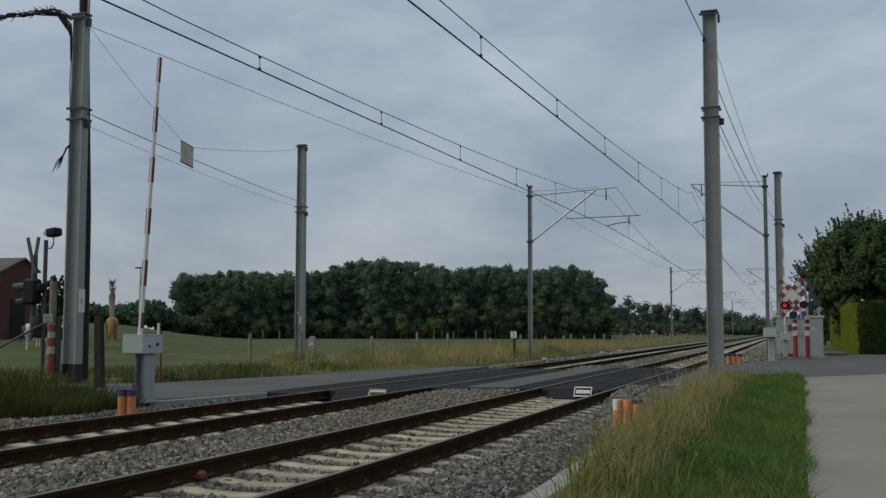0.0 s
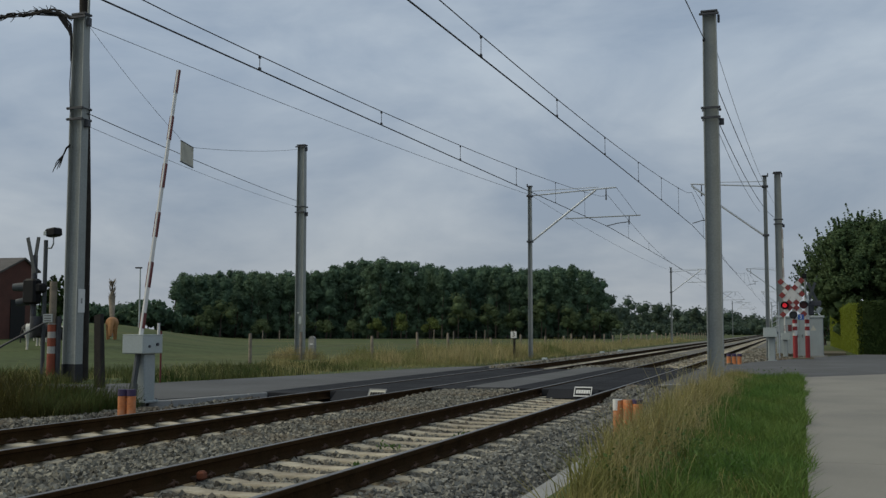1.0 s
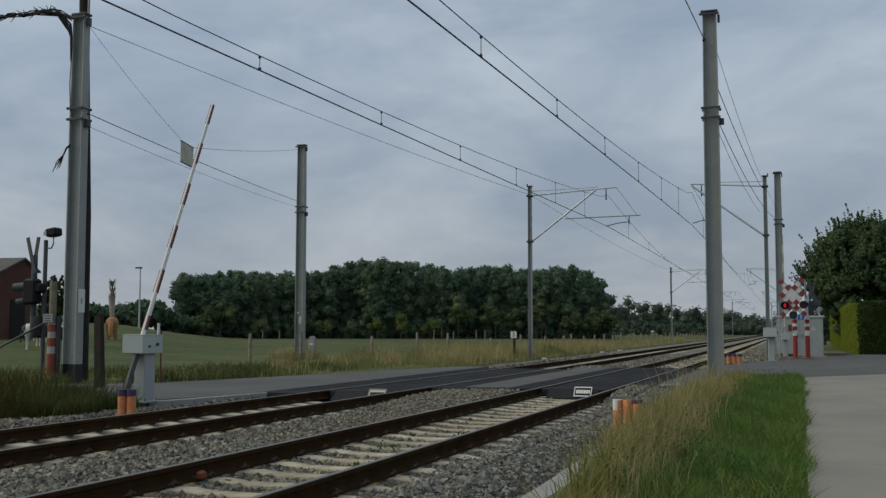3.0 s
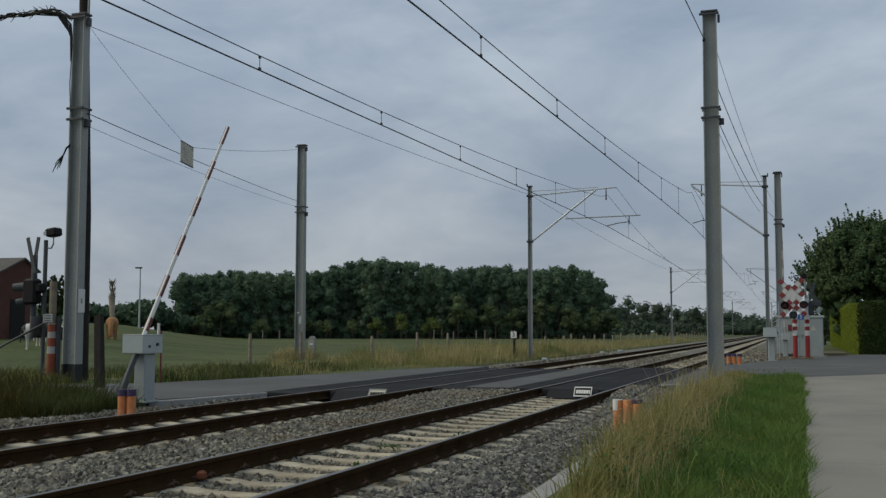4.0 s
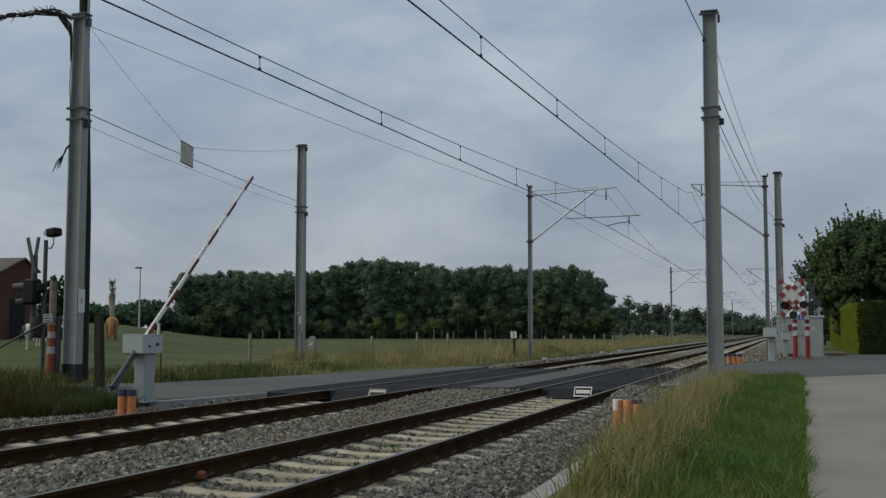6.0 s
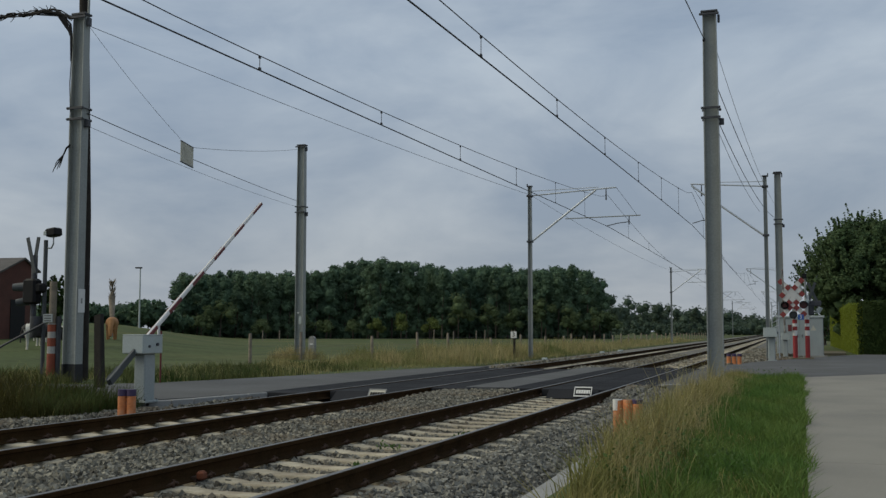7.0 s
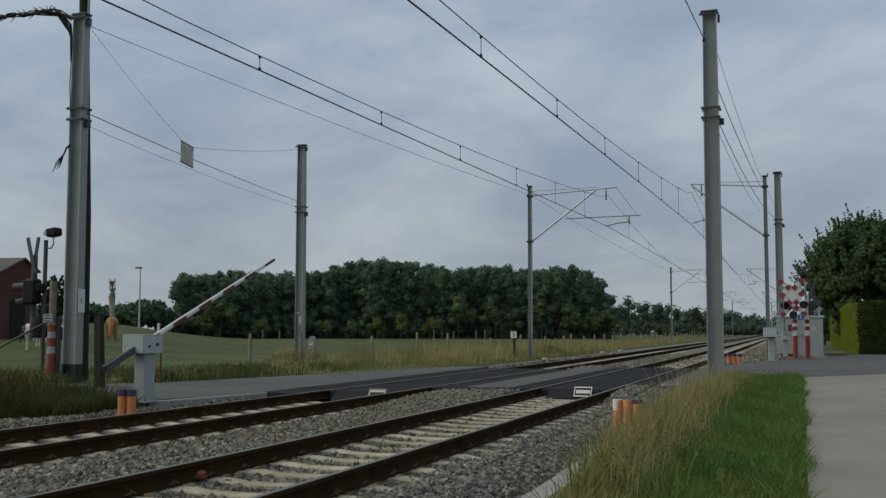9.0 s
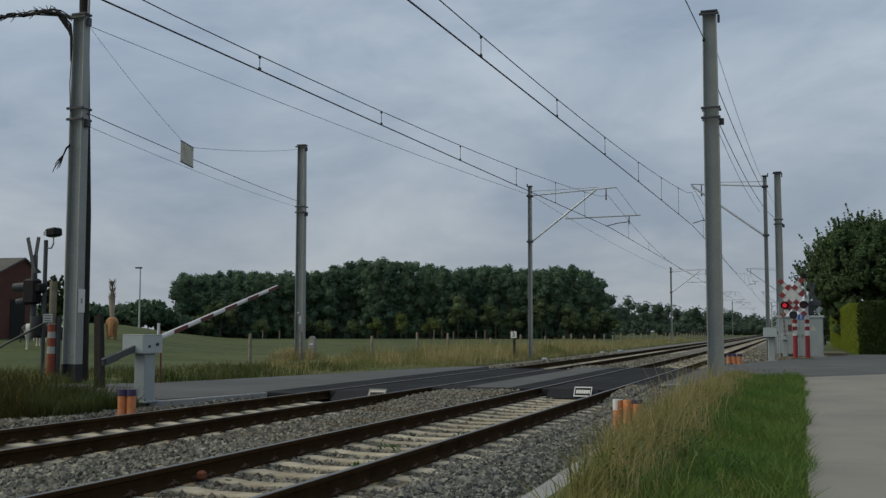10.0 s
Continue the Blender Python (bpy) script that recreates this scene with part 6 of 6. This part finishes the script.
def on_ground(azimuth, d):
    x, y = d * math.sin(radians(azimuth)), d * math.cos(radians(azimuth))
    return (x, y, float(terrain(x, y)))


def build_farm():
    cow(on_ground(-39.55, 60), 40, "black and white cow grazing in the pasture", M_COW_B, M_COW_W)
    cow(on_ground(-38.6, 66), 175, "white cow lying low in the pasture", M_COW_W, None, 0.8)
    cow(on_ground(-39.2, 64), 10, "white cow grazing in the pasture", M_COW_W, None, 0.85)
    cow(on_ground(-36.1, 74), -58, "tan cow standing in the pasture", M_CALF, None, 1.1)
    # brick barn
    d, e, r, near, back = 5.0, 5.0, 6.2, -3.0, 1.5
    x, y = -48.65 - 0.996 * d, 57.08 - 0.087 * d
    z = float(terrain(x, y)) - 0.4
    e, r = 4.64 - z, 5.84 - z
    b = thing("barn", "dark red brick barn with a grey tiled roof", "barn", at=(x, y, z), rz=95)
    s = Shape().add([(near, -d, 0), (back, -d, 0), (back, d, 0), (near, d, 0), (near, -d, e), (back, -d, e + 0.5), (back, d, e + 0.5), (near, d, e), (0, -d, r), (0, d, r)],
                    [(0, 1, 5, 8, 4), (1, 2, 6, 5), (2, 3, 7, 9, 6), (3, 0, 4, 7)])
    part("wall", s, M_BRICK, b, "dark red brick walls")
    rf = Shape()
    for px, pz in ((near - 0.25, e - 0.1), (back + 0.2, e + 0.4)):
        a = [(0, -d - 0.15, r + 0.02), (px, -d - 0.15, pz), (px, d + 0.15, pz), (0, d + 0.15, r + 0.02)]
        o = [(qx, qy, qz + 0.12) for qx, qy, qz in a]
        rf.add(a + o, [(0, 1, 2, 3), (7, 6, 5, 4), (0, 4, 5, 1), (1, 5, 6, 2), (2, 6, 7, 3), (3, 7, 4, 0)])
    part("roof", rf, M_ROOF, b, "grey tiled roof")
    # no opening here: a flat black box paints the shade inside the doorway
    part("doorway", Shape().box((-0.5, -d - 0.01, 1.5), (1.5, 0.06, 2.6)), M_SHADOWGAP, b, "black panel for the shade inside a doorway")
    # pollarded trunk, lamp, dark conifers, shrubs
    x, y, z = on_ground(-36.12, 80)
    t = thing("pollard_tree", "bare pollarded tree trunk with a tuft of twigs", "tree", at=(x, y, z))
    tr = Shape().tube([(0, 0, -0.3), (0.03, 0, 1.4), (-0.02, 0, 2.7), (0, 0, 3.9)], [0.2, 0.17, 0.24, 0.14], 9)
    for k in range(70):
        a, h = rng.uniform(0, 6.28), rng.uniform(2.2, 3.9)
        l = rng.uniform(0.2, 0.42)
        tr.tube([(0.12 * math.cos(a), 0.12 * math.sin(a), h), ((0.12 + 0.42 * l) * math.cos(a), (0.12 + 0.42 * l) * math.sin(a), h + l)], [0.03, 0.01], 4)
    part("trunk", tr, M_WOOD, t)
    x, y, z = on_ground(-34.75, 112)
    l = thing("street_lamp", "slim pale street lamp beyond the pasture", "street lamp", at=(x, y, z))
    part("pole", Shape().tube([(0, 0, -0.2), (0, 0, 6.1)], [0.1, 0.06], 8), M_BOXGREY, l, "pale steel pole")
    part("head", Shape().box((-0.2, 0, 6.12), (0.75, 0.25, 0.14), None, 0.03), M_BLACK, l, "dark lamp head")
    tree("conifer", on_ground(-38.85, 62), "dark conifer beside the barn", 4.4, 0.9, 2600, 0.12, L_CONE, 0.0, 30, "tree", 4)
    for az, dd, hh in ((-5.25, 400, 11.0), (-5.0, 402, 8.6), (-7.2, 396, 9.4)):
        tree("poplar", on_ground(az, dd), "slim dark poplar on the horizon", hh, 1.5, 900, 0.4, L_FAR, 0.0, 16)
    tree("field_tree", on_ground(-34.3, 165), "round dark green tree at the far field edge", 4.0, 4.2, 2600, 0.4, L_WOODS, 0.0, 26)
    for az, dd, h, r in ((-37.6, 172, 2.7, 5), (-36.6, 178, 2.6, 5), (-35.6, 175, 2.2, 4), (-33.3, 170, 2.6, 4), (-38.6, 170, 2.6, 5)):
        tree("field_tree", on_ground(az, dd), "dark green tree at the far field edge", h, r, 1800, 0.4, L_WOODS, 0.0, 22)
    solid("water_tank", Shape().tube([(0, 0, -0.1), (0, 0, 2.2), (0, 0, 2.35)], [0.45, 0.45, 0.3], 14), M_GREEN_PAINT, "pale green tank beside the pasture", "tank", at=on_ground(-38.15, 70))


def build_right_side():
    hedge((2.75, 66.0, 0.0), "tall clipped yellow-green conifer hedge", [(0.0, -8.0), (0.6, -8.0), (0.9, 27.0), (-0.4, 27.0)], 2.62, L_HEDGE, 56000, 0.032)
    # front of the same hedge, its shade put into a darker leaf colour
    hedge((4.95, 58.6, 0.0), "front of the tall clipped hedge, leaves darkened for its shade", [(-2.14, -0.85), (6.0, -0.85), (6.0, 0.8), (-1.5, 0.8)], 2.7, L_CONE, 16000, 0.06)
    tree("garden_tree", (4.6, 76.0, 0.0), "large dark green garden tree behind the hedge", 9.2, 5.1, 62000, 0.1, L_TREE, 0.0, 330)
    tree("garden_tree", (8.6, 74.0, 0.0), "large dark green garden tree behind the hedge", 9.9, 4.8, 48000, 0.1, L_TREE, 0.0, 260)
    tree("bush", (1.95, 99.0, 0.0), "dark bush beyond the cabinet", 4.4, 1.5, 3000, 0.12, L_TREE, 0.0, 20, "bush", 5)
    solid("earth_bank", Shape().prism([(0.9, 56), (2.1, 56.4), (2.2, 62), (1.2, 63)], -0.1, 0.08), M_SOIL, "pale sandy patch by the hedge", "earth", "structure")
    for x, y in ((-0.75, 52.0), (-0.6, 51.2), (-0.95, 51.5), (-0.4, 50.4)):
        solid("rubble_stone", Shape().ball((0, 0, 0.06), (0.2, 0.17, 0.13), 7, 4, False), M_SOIL, "dull brown stone at the foot of the signal", "stone", group="stones by the signal", at=(x, y, -0.02))


# ---- assembling the place ----
build_ground()
build_roads()
build_masts()
build_pole()
build_wires()
LEFT_BARRIER, BOOM = barrier((-10.29, 15.02, 0.0), "grey barrier drive with a red and white boom coming down")
FAR_BARRIER, _ = barrier((-1.13, 44.3, 0.0), "light grey barrier drive box on a column", False)
FAR_BARRIER.scale = (1.3, 1.3, 1.2)
bollards((-9.52, 13.35, -0.06, 0.135, 0.03), 2, "weathered orange bollard with a dark purple top band", True, False, 0.34, 0.066)
bollards((-2.455, 14.9, -0.3, 0.138, -0.012), 3, "weathered orange bollard half hidden in dry grass", False, True, 0.5, 0.072)
bollards((-2.45, 38.8, -0.02, 0.18, 0.0), 3, "weathered orange bollard with a dark purple top band", True, False, 0.38, 0.075)
CLOSING_BARRIER, BOOM_FAR = barrier((-0.69, 50.2, 0.0), "grey barrier drive with a red and white boom behind the signal")
CLOSING_BARRIER.rotation_euler = (0, 0, math.pi)
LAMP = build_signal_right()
build_hut()
build_signal_left()
build_fence()
build_farm()
build_woods()
build_right_side()
build_grass()
build_ballast()
end_plate(-4.12, 20.72, False)
end_plate(-7.66, 18.62, True)
lt = thing("bracket_frame", "small grey lattice frame beside the catenary mast", "bracket", at=(-1.05, 46.3, 0.0))
for x in (-0.1, 0.18):
    part("upright", Shape().tube([(x, 0, -0.1), (x, 0, 2.4)], 0.02, 6), M_TUBE, lt)
for k in range(5):
    part("rung", Shape().tube([(-0.1, 0, 1.3 + 0.22 * k), (0.18, 0, 1.42 + 0.22 * k)], 0.014, 5), M_TUBE, lt)
w1 = stems(26, (-3.9, -3.2), (8.3, 12.0), 0.3)
w1[0][:, 2] -= 0.12
solid("track_weeds", bulk("track_weeds", *w1, L_DRY), L_DRY, "a few dry stalks growing through the ballast", "weeds", "stuff")
w2 = np.concatenate([np.array([x, y, -0.17]) + rng.normal(0, 1, (40, 3)) * np.array([0.1, 0.07, 0.03]) for x, y in ((-4.15, 9.75), (-4.5, 11.3), (-4.05, 12.9), (-3.9, 8.7))])
solid("track_weeds", bulk("track_weeds", *leaf_quads(w2, 0.02), L_WEED), L_WEED, "small green weeds between the sleepers", "weeds", "stuff")
rc = thing("rail_contact", "small rusty orange contact box clamped to the rail", "rail contact", at=(-5.01, 8.2, -0.11))
part("box", Shape().box((0, 0, 0), (0.065, 0.11, 0.08), None, 0.018), M_RUSTBOX, rc, "rusty orange box")
part("clamp", Shape().box((-0.05, 0, -0.03), (0.06, 0.12, 0.05), None, 0.006), M_CLIP, rc, "rusty clamp")
build_decks()
build_tracks()


def motions():
    angles = [(0.0, 85.3), (0.4, 84.9), (0.5, 84.0), (1.0, 78.5), (1.5, 75.0), (2.0, 71.5), (2.5, 67.9), (2.7, 66.5), (3.8, 58.4), (4.0, 56.9), (4.5, 53.1), (5.0, 49.5),
              (5.5, 45.9), (5.7, 44.4), (6.8, 36.3), (7.0, 34.9), (7.5, 31.2), (8.0, 27.7), (8.5, 24.1), (9.0, 20.5), (9.5, 17.1), (10.0, 13.8)]
    walk(BOOM, [(t, pose(0.0, -0.17, 0.895, a)) for t, a in angles])
    walk(BOOM_FAR, [(t, pose(0.0, -0.17, 0.895, a)) for t, a in angles])
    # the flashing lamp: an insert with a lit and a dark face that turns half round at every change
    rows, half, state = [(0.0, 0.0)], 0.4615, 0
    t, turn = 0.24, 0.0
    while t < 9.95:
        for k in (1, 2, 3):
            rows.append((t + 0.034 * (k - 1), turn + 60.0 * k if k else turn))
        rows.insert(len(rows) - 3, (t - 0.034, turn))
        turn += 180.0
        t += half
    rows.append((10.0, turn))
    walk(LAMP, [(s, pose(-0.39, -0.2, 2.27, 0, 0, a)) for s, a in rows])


motions()
